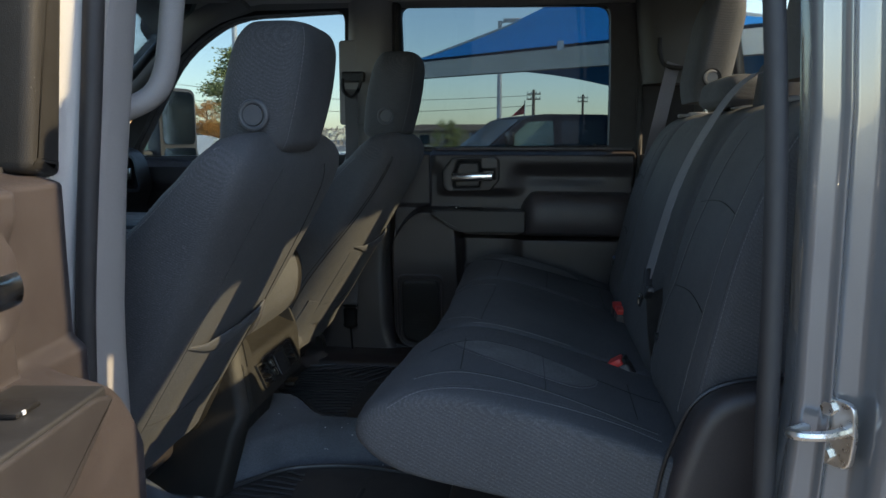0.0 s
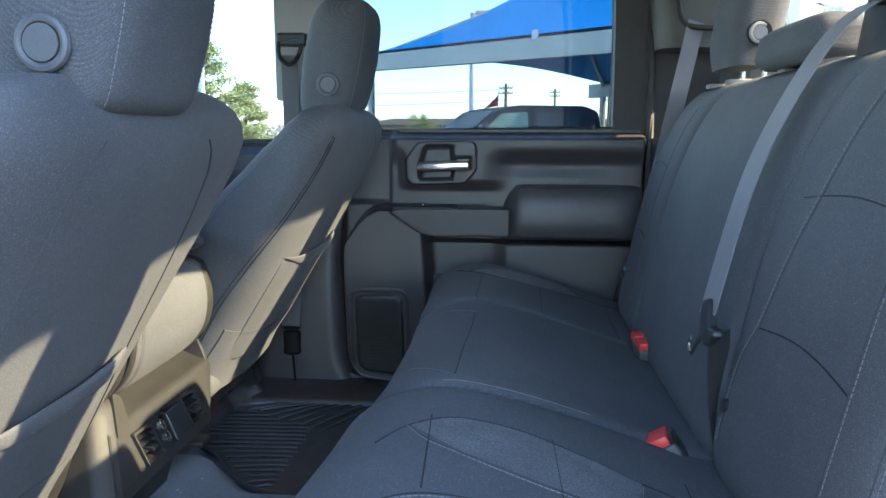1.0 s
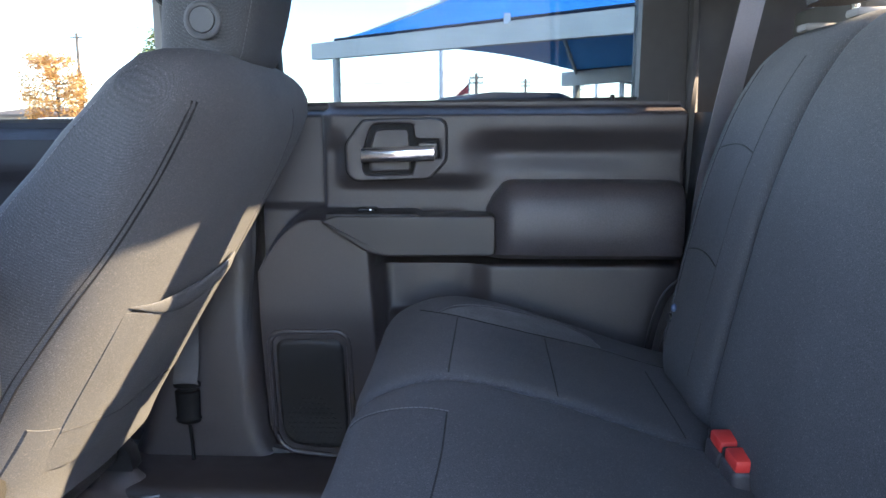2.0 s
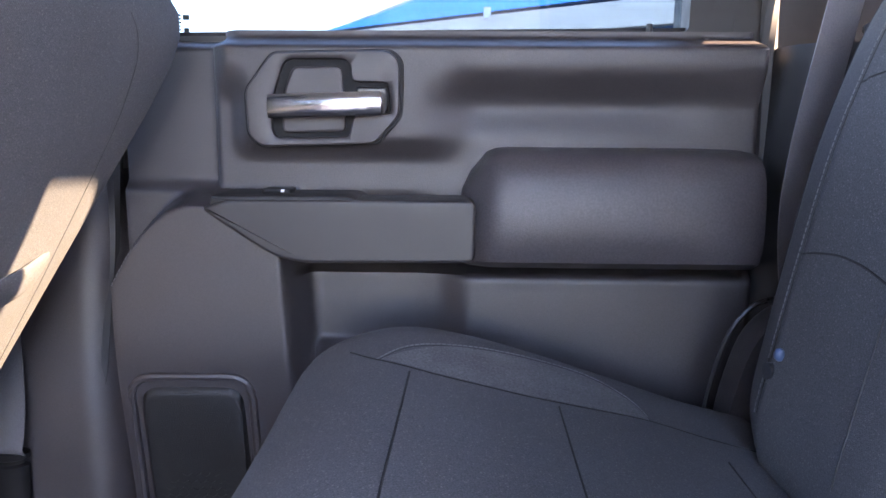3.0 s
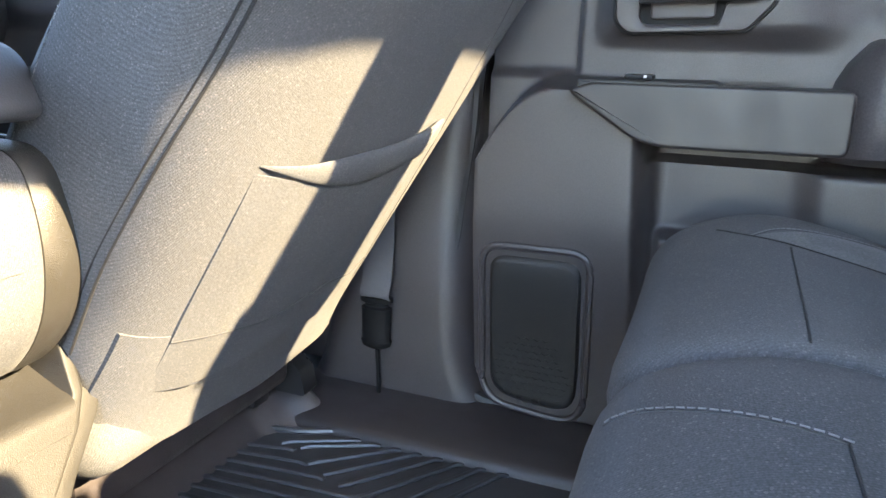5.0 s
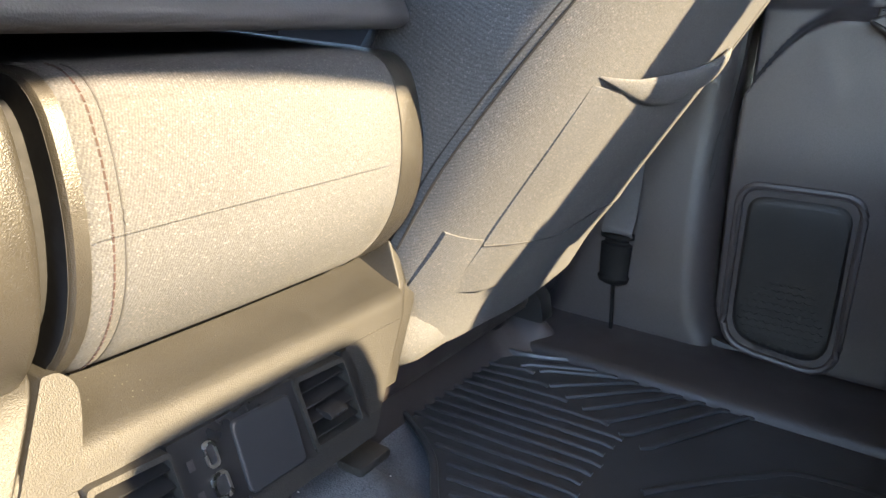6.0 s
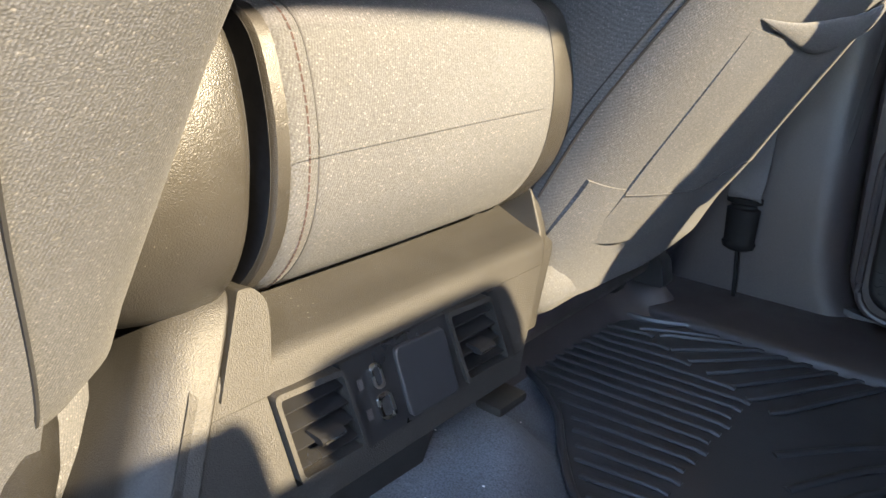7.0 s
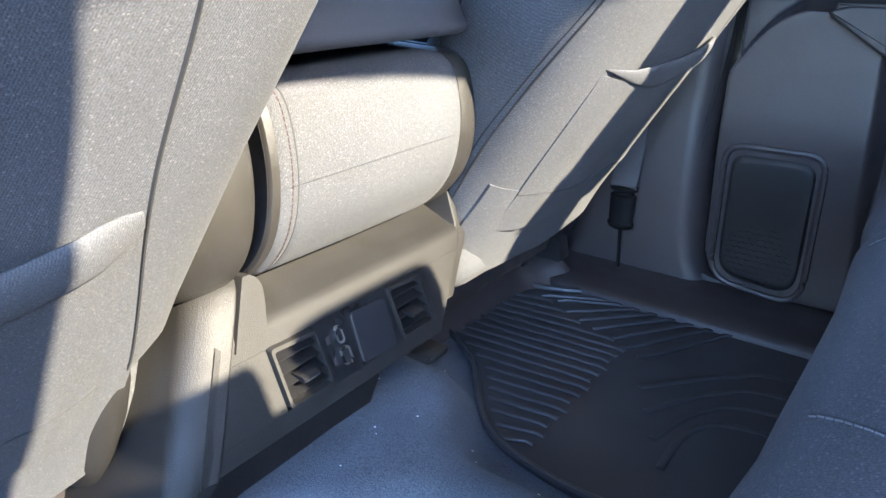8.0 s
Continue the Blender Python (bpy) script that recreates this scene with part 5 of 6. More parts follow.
        for dy in (-0.07, 0.07):
            part("post", tube([(xm + 0.01, yc + dy, 1.60), (xm, yc + dy, z0 + 0.02)], 0.0065, sides=10), CHROME, hr, "chrome post")
        if sgn:
            yy = yc - hw * 0.915
            part("release_button", tube([(0.848, yy + 0.012, 1.735), (0.848, yy - 0.005, 1.735)], 0.014, sides=20, up=(1, 0, 0)), TRIM, hr)
            part("button_ring", tube([Vector((0.848 + 0.019 * math.cos(q), yy + 0.004 * math.cos(q), 1.735 + 0.018 * math.sin(q))) for q in [2 * math.pi * j / 24 for j in range(24)]], 0.004, sides=6, closed=True, up=(0, 1, 0)), TRIM, hr, "pale ringed button")
            part("button_gap", tube([(0.848, yy + 0.010, 1.735), (0.848, yy - 0.001, 1.735)], 0.0245, sides=24, up=(1, 0, 0)), SEAM_AND_SHADE, hr)
    # plastic side shields at the hinge, both ends
    shield = rounded([(0.62, 0.80), (0.95, 0.80), (0.95, 1.235), (0.77, 1.240), (0.672, 1.208), (0.640, 1.10)], [0.01, 0.01, 0.02, 0.1, 0.08, 0.05], 6)
    shield_near = rounded([(0.56, 0.80), (0.95, 0.80), (0.95, 1.245), (0.72, 1.240), (0.625, 1.215), (0.580, 1.09)], [0.01, 0.01, 0.02, 0.1, 0.08, 0.05], 6)
    for ya, sgn, shield in ((1.185, -1, shield_near), (2.505, 1, shield)):
        sh = part("side_shield", plate(shield, lambda u, v, w: Vector((u, ya + sgn * w, v)), 0.062, 0.020, 4), PLASTIC, seat, "black plastic hinge shield")
        part("shield_groove", tube([Vector((p[0] - 0.012 * (p[0] < 0.7), ya + sgn * 0.040, p[1] + 0.008)) for p in shield if p[1] > 0.9 and p[0] < 0.93], 0.003, sides=6), GLOSS, sh)
    part("pedestal", box((0.24, 1.22, 0.79), (0.80, 2.50, 0.96), 0.02, 2), PLASTIC, seat)
    return seat


bench_seat = bench()
dot = bmesh.new()
bmesh.ops.create_icosphere(dot, subdivisions=3, radius=0.0065, matrix=Matrix.Translation((0.624, 2.354, 1.216)) @ Matrix.Diagonal((0.75, 0.75, 1.0, 1)))
part("button", dot, BUTTON_BLUE, bench_seat, "small round blue button")


# ---- belts ----
def ribbon(points, width, across, thick=0.0016, count=40):
    pts = smooth_line(points, count)
    a = Vector(across).normalized()
    rings = []
    for i, p in enumerate(pts):
        d = (pts[min(i + 1, count)] - pts[max(i - 1, 0)]).normalized()
        s = (a - d * a.dot(d)).normalized() * width / 2
        n = s.cross(d).normalized() * thick / 2
        rings.append([p - s - n, p + s - n, p + s + n, p - s + n])
    return loft(rings)


mid_belt = thing("seat_belt", "grey middle seat belt with a dark tongue hanging before the bench", "seat belt")
part("webbing", ribbon([(0.865, 1.672, 1.700), (0.812, 1.664, 1.700), (0.748, 1.648, 1.640), (0.664, 1.614, 1.49), (0.606, 1.580, 1.300)], 0.047, (-0.10, 0.99, 0)), BELT, mid_belt, "grey woven webbing")
part("belt_outlet", loft([[Vector((p[0], y, p[1])) for p in rounded([(0.815 + q, 1.60), (0.83 + q, 1.724 - q), (0.895 - q, 1.724 - q), (0.91 - q, 1.60)], 0.018, 4)] for y, q in ((1.612, 0.012), (1.616, 0.004), (1.624, 0.0), (1.708, 0.0), (1.715, 0.004), (1.719, 0.012))]), PLASTIC, mid_belt, "black plastic belt outlet on top of the backrest")
part("webbing", ribbon([(0.618, 1.562, 1.276), (0.622, 1.572, 1.235), (0.628, 1.582, 1.18), (0.64, 1.588, 1.12), (0.66, 1.590, 1.06)], 0.046, (0.75, 0.66, 0)), BELT_DARK, mid_belt, "dark lower webbing")
tongue = part("tongue", plate(rounded([(0.040, 0.018), (0.020, 0.026), (-0.006, -0.006), (-0.028, -0.003), (-0.033, -0.012), (-0.008, -0.032), (0.004, -0.032), (0.034, -0.010)], [0.006, 0.006, 0.004, 0.004, 0.005, 0.006, 0.006, 0.01], 3), lambda u, v, w: Vector((0.612 + 0.15 * v - w, 1.557 + u, 1.296 + v)), 0.012, 0.004, 3), SMOKE, mid_belt, "dark plastic tongue")
part("latch_plate", tube([(0.604, 1.584, 1.274), (0.600, 1.604, 1.250), (0.598, 1.616, 1.236), (0.598, 1.627, 1.247), (0.599, 1.624, 1.258)], 0.0028, sides=8, count=20), CHROME, mid_belt, "bright steel latch plate")

far_belt = thing("seat_belt", "pale grey outer seat belt running down from the rear pillar", "seat belt")
part("webbing", ribbon([(0.812, 2.572, 1.81), (0.800, 2.568, 1.76), (0.774, 2.567, 1.626), (0.750, 2.563, 1.507), (0.730, 2.561, 1.395), (0.724, 2.560, 1.30), (0.74, 2.555, 1.15)], 0.046, (0.95, 0.25, 0)), BELT, far_belt, "pale grey woven webbing")
part("guide", tube([(0.768, 2.588, 1.89), (0.768, 2.580, 1.845), (0.779, 2.574, 1.812), (0.800, 2.568, 1.798), (0.855, 2.566, 1.794), (0.90, 2.570, 1.794)], 0.0075, sides=10, count=24), PLASTIC_GREY, far_belt, "curved belt guide")
part("stop_button", tube([(0.782, 2.552, 1.528), (0.778, 2.540, 1.528)], 0.007, sides=12), GLOSS, far_belt)
near_belt = thing("seat_belt", "grey outer seat belt on the rear pillar beside the doorway", "seat belt")
part("webbing", ribbon([(0.82, 1.175, 1.85), (0.81, 1.175, 1.6), (0.80, 1.16, 1.35), (0.80, 1.13, 1.0)], 0.047, (1, -0.2, 0)), BELT, near_belt)


def buckle(at, turn, lean, label):
    b = thing("seat_belt_buckle", label, "seat belt buckle", group="belt buckles")
    PLACE.append(Matrix.Translation(at) @ Matrix.Rotation(radians(turn), 4, "Z") @ Matrix.Rotation(radians(lean), 4, "Y") @ Matrix.Diagonal((1.3, 1.3, 1.3, 1)))
    part("housing", box((-0.016, -0.0165, -0.095), (0.016, 0.0165, -0.004), 0.005, 3), PLASTIC, b)
    key = part("release_key", box((-0.0145, -0.0150, -0.006), (0.010, 0.0150, 0.006), 0.003, 2), RED, b, "bright red release key")
    part("slot", box((0.0105, -0.0145, -0.006), (0.0150, 0.0145, 0.003), 0.001, 1), GLOSS, key)
    PLACE.pop()
    return b


buckle((0.553, 1.575, 1.128), -12, -32, "single red-topped belt buckle in the seat crease")
buckle((0.614, 2.000, 1.136), 94, -6, "black belt buckle with a red key, in the seat crease")
buckle((0.611, 2.042, 1.139), 94, -6, "black belt buckle with a red key behind another one")

# belt stalk at the foot of the far middle pillar
stalk = thing("belt_pretensioner", "black belt anchor sleeve on a thin cable at the pillar foot", "belt anchor")
part("webbing", ribbon([(-0.262, 2.612, 1.20), (-0.263, 2.612, 1.08), (-0.264, 2.606, 1.02), (-0.266, 2.600, 0.995), (-0.266, 2.606, 0.984)], 0.050, (1, 0, 0)), GUIDE_BELT, stalk)
part("sleeve", loft([[Vector((-0.268 + r * math.cos(q), 2.613 + 0.6 * r * math.sin(q), z)) for q in [2 * math.pi * j / 16 for j in range(16)]] for z, r in ((0.900, 0.016), (0.904, 0.024), (0.912, 0.027), (0.916, 0.024), (0.965, 0.026), (0.968, 0.026), (0.971, 0.020), (0.976, 0.020), (0.979, 0.028), (0.986, 0.028), (0.989, 0.014))]), SLEEVE, stalk)
part("cable", tube([(-0.268, 2.614, 0.90), (-0.264, 2.612, 0.85), (-0.260, 2.606, 0.806)], 0.0035, sides=8, count=10), SLEEVE, stalk)
part("foot_clip", box((-0.30, 2.585, 0.797), (-0.225, 2.625, 0.806), 0.003, 2), PLASTIC, stalk)

# belt guide on the far middle pillar
guide = thing("belt_guide", "grey sliding belt guide on the middle pillar", "belt guide")
part("cover", plate(rounded([(-0.30, 1.62), (-0.19, 1.62), (-0.185, 1.905), (-0.295, 1.905)], 0.012, 3), lambda u, v, w: Vector((u, 2.648 - 0.05 * (v - 1.62) - w, v)), 0.008, 0.004), TRIM, guide)
part("slider", plate(rounded([(-0.285, 1.765), (-0.205, 1.765), (-0.205, 1.80), (-0.285, 1.80)], 0.008, 3), lambda u, v, w: Vector((u, 2.632 - w, v)), 0.022, 0.006), SMOKE, guide)
part("ring", tube([(-0.28, 2.612, 1.775), (-0.275, 2.604, 1.735), (-0.25, 2.600, 1.715), (-0.225, 2.604, 1.735), (-0.215, 2.612, 1.77)], 0.006, sides=8, count=20), GLOSS, guide)
part("webbing", ribbon([(-0.25, 2.61, 1.74), (-0.255, 2.63, 1.55), (-0.26, 2.625, 1.3), (-0.262, 2.618, 1.18)], 0.045, (1, 0, 0)), GUIDE_BELT, guide)


# ---- grab handle on the near middle pillar ----
grip = thing("grab_handle", "pale grey plastic grab handle on the middle pillar", "grab handle")
part("grip", tube([(-0.168, 1.02, 1.604), (-0.148, 1.045, 1.614), (-0.122, 1.060, 1.634), (-0.108, 1.066, 1.668), (-0.098, 1.066, 1.725), (-0.089, 1.064, 1.79), (-0.086, 1.060, 1.86), (-0.10, 1.045, 1.905), (-0.13, 1.02, 1.915)], 0.0148, sides=14, count=40, flat=1.2, up=(0, 1, 0)), TRIM, grip)
part("mount", plate(rounded([(-0.190, 1.575), (-0.150, 1.575), (-0.146, 1.630), (-0.188, 1.630)], 0.012, 3), lambda u, v, w: Vector((u, 1.005 + w, v)), 0.03, 0.01, 3), TRIM, grip)
part("mount", plate(rounded([(-0.17, 1.88), (-0.115, 1.88), (-0.115, 1.95), (-0.17, 1.95)], 0.015, 3), lambda u, v, w: Vector((u, 1.005 + w, v)), 0.03, 0.01, 3), TRIM, grip)


# ---- floor mats ----
def floor_mat(sgn, label):
    mat = thing("floor_mat", label, "floor mat", group="floor mats")
    fy = lambda a: CY + sgn * a
    outline = rounded([(-0.425, 0.377), (-0.418, 0.559), (-0.405, 0.617), (-0.335, 0.626), (-0.267, 0.663), (0.62, 0.665), (0.62, 0.21), (-0.06, 0.12), (-0.20, 0.157), (-0.275, 0.250), (-0.310, 0.302), (-0.362, 0.343)], [0.02, 0.02, 0.03, 0.04, 0.03, 0.05, 0.04, 0.1, 0.06, 0.05, 0.03, 0.03], 5)
    part("tray", plate(outline, lambda u, v, w: Vector((u, fy(v), FLOOR + 0.004 + w)), 0.008, 0.002), MAT, mat)
    rim = [Vector((p[0], fy(p[1]), FLOOR + 0.016)) for p in outline]
    part("rim", tube(rim, 0.0055, sides=8, closed=True), MAT, mat)
    left = [(0.165, -0.20), (0.253, -0.268), (0.302, -0.300), (0.343, -0.352), (0.377, -0.412), (0.56, -0.405), (0.60, -0.392)]
    for k in range(18):                         # straight ribs fill the heel area
        a = 0.168 + 0.0236 * k
        x0 = between(left, a) + 0.012
        x1 = -0.142 + 0.004 * math.sin(2.1 * k) - 0.9 * max(0.0, a - 0.52)
        x1 = min(x1, between([(0.10, 0.0), (0.47, -0.10), (0.54, -0.275), (0.60, -0.36)], a))
        part("rib", tube([(x0, fy(a), FLOOR + 0.0125), (x0 + 0.01, fy(a), FLOOR + 0.0145), (x1 - 0.012, fy(a + 0.012), FLOOR + 0.0145), (x1, fy(a + 0.012), FLOOR + 0.0125)], 0.0046, sides=8, flat=0.6), MAT, mat)
    for k in range(8):                          # slanted ribs beside the pillar
        x = -0.345 + 0.033 * k
        a = max(0.592, 0.566 + 0.004 * k) - 0.016 * k * (k > 1)
        part("rib", tube([(x, fy(a), FLOOR + 0.0125), (x + 0.012, fy(a + 0.008), FLOOR + 0.0145), (x + 0.095, fy(0.640), FLOOR + 0.0145), (x + 0.105, fy(0.645), FLOOR + 0.0125)], 0.0045, sides=8, flat=0.75), MAT, mat)
    for k in range(4):                          # long channel walls
        y0 = 0.555 - 0.055 * k
        part("rib", tube([(-0.08 + 0.03 * k, fy(y0 - 0.16), FLOOR + 0.0135), (0.02, fy(y0 - 0.05), FLOOR + 0.0135), (0.12, fy(y0), FLOOR + 0.0125), (0.55, fy(y0), FLOOR + 0.0125)], 0.0060, sides=8, count=24, flat=0.35), MAT, mat)
    return mat


floor_mat(1, "black ribbed rubber floor mat with a raised rim")
floor_mat(-1, "black ribbed rubber floor mat behind the driver seat")

# lint and crumbs on the tunnel carpet
lint = bmesh.new()
for k in range(54):
    x, y = random.uniform(-0.34, 0.1), CY + random.uniform(-0.2, 0.2)
    if k < 26:
        x, y = -0.33 + random.gauss(0, 0.025), 2.46 + random.gauss(0, 0.05)
    z = carpet_height(x, y) + 0.003
    s = random.uniform(0.0008, 0.0021)
    bmesh.ops.create_icosphere(lint, subdivisions=1, radius=s, matrix=Matrix.Translation((x, y, z)) @ Matrix.Diagonal((1.4, 0.8, 0.5, 1)))
tagged(part("lint", lint, PRINT, None, "pale crumbs and lint scattered on the carpet"), category="lint", kind="stuff")


# ---- front of the cab ----
dash = thing("dashboard", "dark blue-grey dashboard with round-cornered end vents", "dashboard")
prof = rounded([(-1.55, 1.50), (-1.15, 1.555), (-1.03, 1.535), (-1.0, 1.49), (-0.985, 1.40), (-1.02, 1.33), (-0.98, 1.28), (-0.99, 1.20), (-1.10, 1.05), (-1.50, 1.02)], 0.03, 4)
part("body", loft([[Vector((x, y, z)) for x, z in prof] for y in (1.06, 1.10, 1.7, 2.0, 2.55, 2.60)]), PLASTIC, dash)
for yc in (1.17, 2.43):
    o = rounded([(yc - 0.05, 1.395), (yc + 0.05, 1.395), (yc + 0.055, 1.52), (yc - 0.045, 1.52)], 0.03, 5)
    i = [((p[0] - yc) * 0.78 + yc, (p[1] - 1.458) * 0.84 + 1.458) for p in o]
    tod = lambda u, v, w: Vector((-0.985 + w - 0.2 * (v - 1.40), u, v))
    v = part("vent", frame_ring(o, i, tod, -0.02, 0.022), SMOKE, dash, "grey ringed end vent")
    part("duct", plate(i, lambda u, vv, w: tod(u, vv, 0.0 + w), 0.004), SEAM_AND_SHADE, v)
    for k in range(4):
        y = yc - 0.024 + 0.016 * k
        part("slat", box((-1.0, y - 0.0015, 1.415), (-0.978, y + 0.0015, 1.50)), GLOSS, v, smooth=False)
    part("vent_tab", box((-0.985, yc - 0.006, 1.435), (-0.968, yc + 0.006, 1.475), 0.003, 2), CHROME, v)
part("glove_lid", plate(rounded([(2.05, 1.10), (2.40, 1.10), (2.40, 1.30), (2.05, 1.30)], 0.02, 3), lambda u, v, w: Vector((-0.99 + w, u, v)), 0.015, 0.006), PLASTIC_GREY, dash)
part("screen", plate(rounded([(1.72, 1.36), (1.98, 1.36), (1.98, 1.52), (1.72, 1.52)], 0.015, 3), lambda u, v, w: Vector((-0.99 + w, u, v)), 0.02, 0.006), GLOSS, dash)
wheel = thing("steering_wheel", "black steering wheel on its column behind the dashboard edge", "steering wheel")
PLACE.append(Matrix.Translation((-0.80, 1.40, 1.32)) @ Matrix.Rotation(radians(64), 4, "Y"))
part("rim", tube([(0.19 * math.cos(q), 0.19 * math.sin(q), 0) for q in [2 * math.pi * k / 40 for k in range(40)]], 0.016, sides=10, closed=True), VINYL, wheel)
part("hub", plate(rounded([(-0.07, -0.09), (0.07, -0.09), (0.07, 0.09), (-0.07, 0.09)], 0.04, 4), lambda u, v, w: Vector((u, v, w - 0.03)), 0.04, 0.012, 3), PLASTIC, wheel)
for q in (0.0, math.pi / 2, -math.pi / 2):
    part("spoke", tube([(0.05 * math.cos(q), 0.05 * math.sin(q), -0.01), (0.185 * math.cos(q), 0.185 * math.sin(q), 0)], 0.014, sides=8), PLASTIC, wheel)
part("column", tube([(0, 0, -0.02), (0, 0, -0.25)], 0.045, sides=14), PLASTIC, wheel)
PLACE.pop()

for side, word in ((1, "far"), (-1, "near")):
    line = [(-1.42, 0.80, 1.47), (-1.18, 0.785, 1.66), (-0.98, 0.765, 1.84), (-0.80, 0.74, 1.98), (-0.62, 0.73, 2.06)]
    structure("a_pillar_" + word, tube([(x, side_y(side, a), z) for x, a, z in line], 0.058, sides=12, count=20, flat=0.75, up=(0, 1, 0)), TRIM, "grey trimmed windscreen pillar with a grab handle")
    gh = thing("pillar_handle", "grey grab handle on the windscreen pillar", "grab handle")
    part("grip", tube([(x, side_y(side, a - 0.075), z) for x, a, z in ((-1.15, 0.800, 1.655), (-1.10, 0.765, 1.70), (-1.0, 0.750, 1.79), (-0.92, 0.745, 1.865), (-0.885, 0.775, 1.915))], 0.015, sides=12, count=24), SMOKE, gh)
ws = thing("windshield", "clear windscreen between the front pillars", "window")
tagged(ws, kind="structure")
g = part("pane", sheet(lambda u, v: Vector((-1.47 + 0.80 * u - 0.08 * math.sin(math.pi * v), CY - 0.78 + 1.56 * v, 1.47 + 0.60 * u)), 8, 16, (-0.003, 0, 0.005)), GLASS, ws)
g.visible_shadow = False
structure("wall_front", box((-1.62, CY - 0.95, 0.55), (-1.50, CY + 0.95, 1.49), 0.03, 2), PLASTIC, "dark bulkhead below the windscreen")
structure("hood", sheet(lambda u, v: Vector((-3.0 + 1.50 * u, CY - 0.95 + 1.9 * v, 1.38 + 0.10 * u - 0.06 * abs(2 * v - 1) ** 3)), 10, 16, (0, 0, -0.03)), GREYPAINT, "grey painted bonnet beyond the windscreen")
for yc in (1.42, 2.30):
    visor = thing("sun_visor", "pale grey folded sun visor under the headliner", "sun visor", group="sun visors")
    part("panel", box((-0.80, yc - 0.20, 2.012), (-0.62, yc + 0.20, 2.030), 0.008, 3), TRIM, visor)
    part("pivot", tube([(-0.80, yc - 0.17, 2.03), (-0.80, yc + 0.17, 2.03)], 0.006), PLASTIC_GREY, visor)

# wing mirrors
MIRROR = shade("mirror_face", (0.85, 0.87, 0.88), 0.03, metal=1.0, spread=0.02, blotch=5)
for side in (1, -1):
    wm = thing("wing_mirror", "tall dark grey trailer mirror on a bracket outside the front door", "wing mirror", group="wing mirrors")
    PLACE.append(Matrix.Translation((-1.10, side_y(side, 1.16), 1.61)) @ Matrix.Rotation(radians(-14 * side), 4, "Z"))
    part("shell", loft([[Vector((x, u, v)) for u, v in [(p[0] * k, p[1] * k) for p in rounded([(-0.11, -0.17), (0.11, -0.17), (0.11, 0.17), (-0.11, 0.17)], 0.04, 5)]] for x, k in ((-0.09, 0.6), (-0.06, 0.9), (0.0, 1.0), (0.012, 0.985), (0.014, 0.95))]), VINYL, wm)
    part("mirror_glass", plate(rounded([(-0.095, -0.06), (0.095, -0.06), (0.095, 0.155), (-0.095, 0.155)], 0.03, 4), lambda u, v, w: Vector((0.0141 + w, u, v)), 0.003), MIRROR, wm, "large mirror glass")
    part("spot_glass", plate(rounded([(-0.095, -0.15), (0.095, -0.15), (0.095, -0.075), (-0.095, -0.075)], 0.02, 4), lambda u, v, w: Vector((0.0141 + w, u, v)), 0.003), MIRROR, wm, "small wide-angle mirror glass")
    for dz in (-0.10, 0.06):
        part("arm", tube([(-0.04, -0.11 * side, dz), (-0.06, -0.17 * side, dz), (-0.06, -0.235 * side, dz)], 0.018, sides=10), VINYL, wm)
    PLACE.pop()


# ---- outside ----
ASPHALT = shade("asphalt", (0.16, 0.155, 0.15), 0.9, spread=0.2, grain=0.3, grain_size=60, bump=0.4, bump_size=80, blotch=0.4)
BLUE = shade("blue_canvas", (0.045, 0.36, 0.74), 0.75, spread=0.07, grain=0.04, grain_size=200, blotch=0.6)
BEAM = shade("cream_steel", (0.58, 0.54, 0.47), 0.5, spread=0.06, blotch=1.5)
POLE = shade("galvanised_pole", (0.62, 0.61, 0.60), 0.5, spread=0.08, blotch=2)
WOOD = shade("weathered_pole", (0.16, 0.12, 0.09), 0.9, spread=0.2, blotch=3)
NAVY = shade("dark_blue_paint", (0.014, 0.020, 0.032), 0.5, spread=0.05, blotch=2, spec=0.2)
WHITE = shade("white_paint", (0.7, 0.7, 0.7), 0.35, spread=0.04, blotch=2, coat=0.6)
TYRE = shade("tyre_rubber", (0.02, 0.02, 0.02), 0.85, spread=0.1, blotch=9)
LEAF_GREEN = shade("pine_needles", (0.26, 0.28, 0.11), 0.8, spread=0.35, blotch=1.2)
LEAF_GOLD = shade("autumn_leaves", (0.55, 0.27, 0.07), 0.8, spread=0.35, blotch=1.2)
BARK = shade("bark", (0.12, 0.09, 0.07), 0.95, spread=0.25, bump=0.5, bump_size=30, blotch=4)
STUCCO = shade("tan_wall", (0.42, 0.34, 0.26), 0.9, spread=0.12, blotch=0.8)
FLAG = shade("red_flag", (0.6, 0.02, 0.04), 0.7, spread=0.1, blotch=6)
structure("ground", sheet(lambda u, v: Vector((-900 + 1800 * u, -900 + 1800 * v, -0.02 + 0.02 * math.sin(9 * u) * math.sin(7 * v))), 12, 12, (0, 0, -0.5)), ASPHALT, "pale worn asphalt of the car park")


def lamp_post(at, h, arm):
    p = thing("lamp_post", "tall pale steel car park lamp post", "lamp post", at, group="lamp posts")
    part("base", tube([(0, 0, 0), (0, 0, 0.7)], 0.25, sides=14), BEAM, p)
    part("pole", loft([[Vector((r * math.cos(q), r * math.sin(q), z)) for q in [2 * math.pi * j / 12 for j in range(12)]] for z, r in ((0.7, 0.13), (h, 0.10))]), POLE, p)
    part("arm", tube([(0, 0, h - 0.1), (arm * 0.4, 0, h)], 0.04), POLE, p)
    part("lantern", box((min(0, arm) if arm < 0 else 0.15, -0.16, h - 0.06), (max(arm, -0.15), 0.16, h + 0.10), 0.04, 2), POLE, p)


lamp_post((-1.38, 35, 0), 6.95, 0.95)
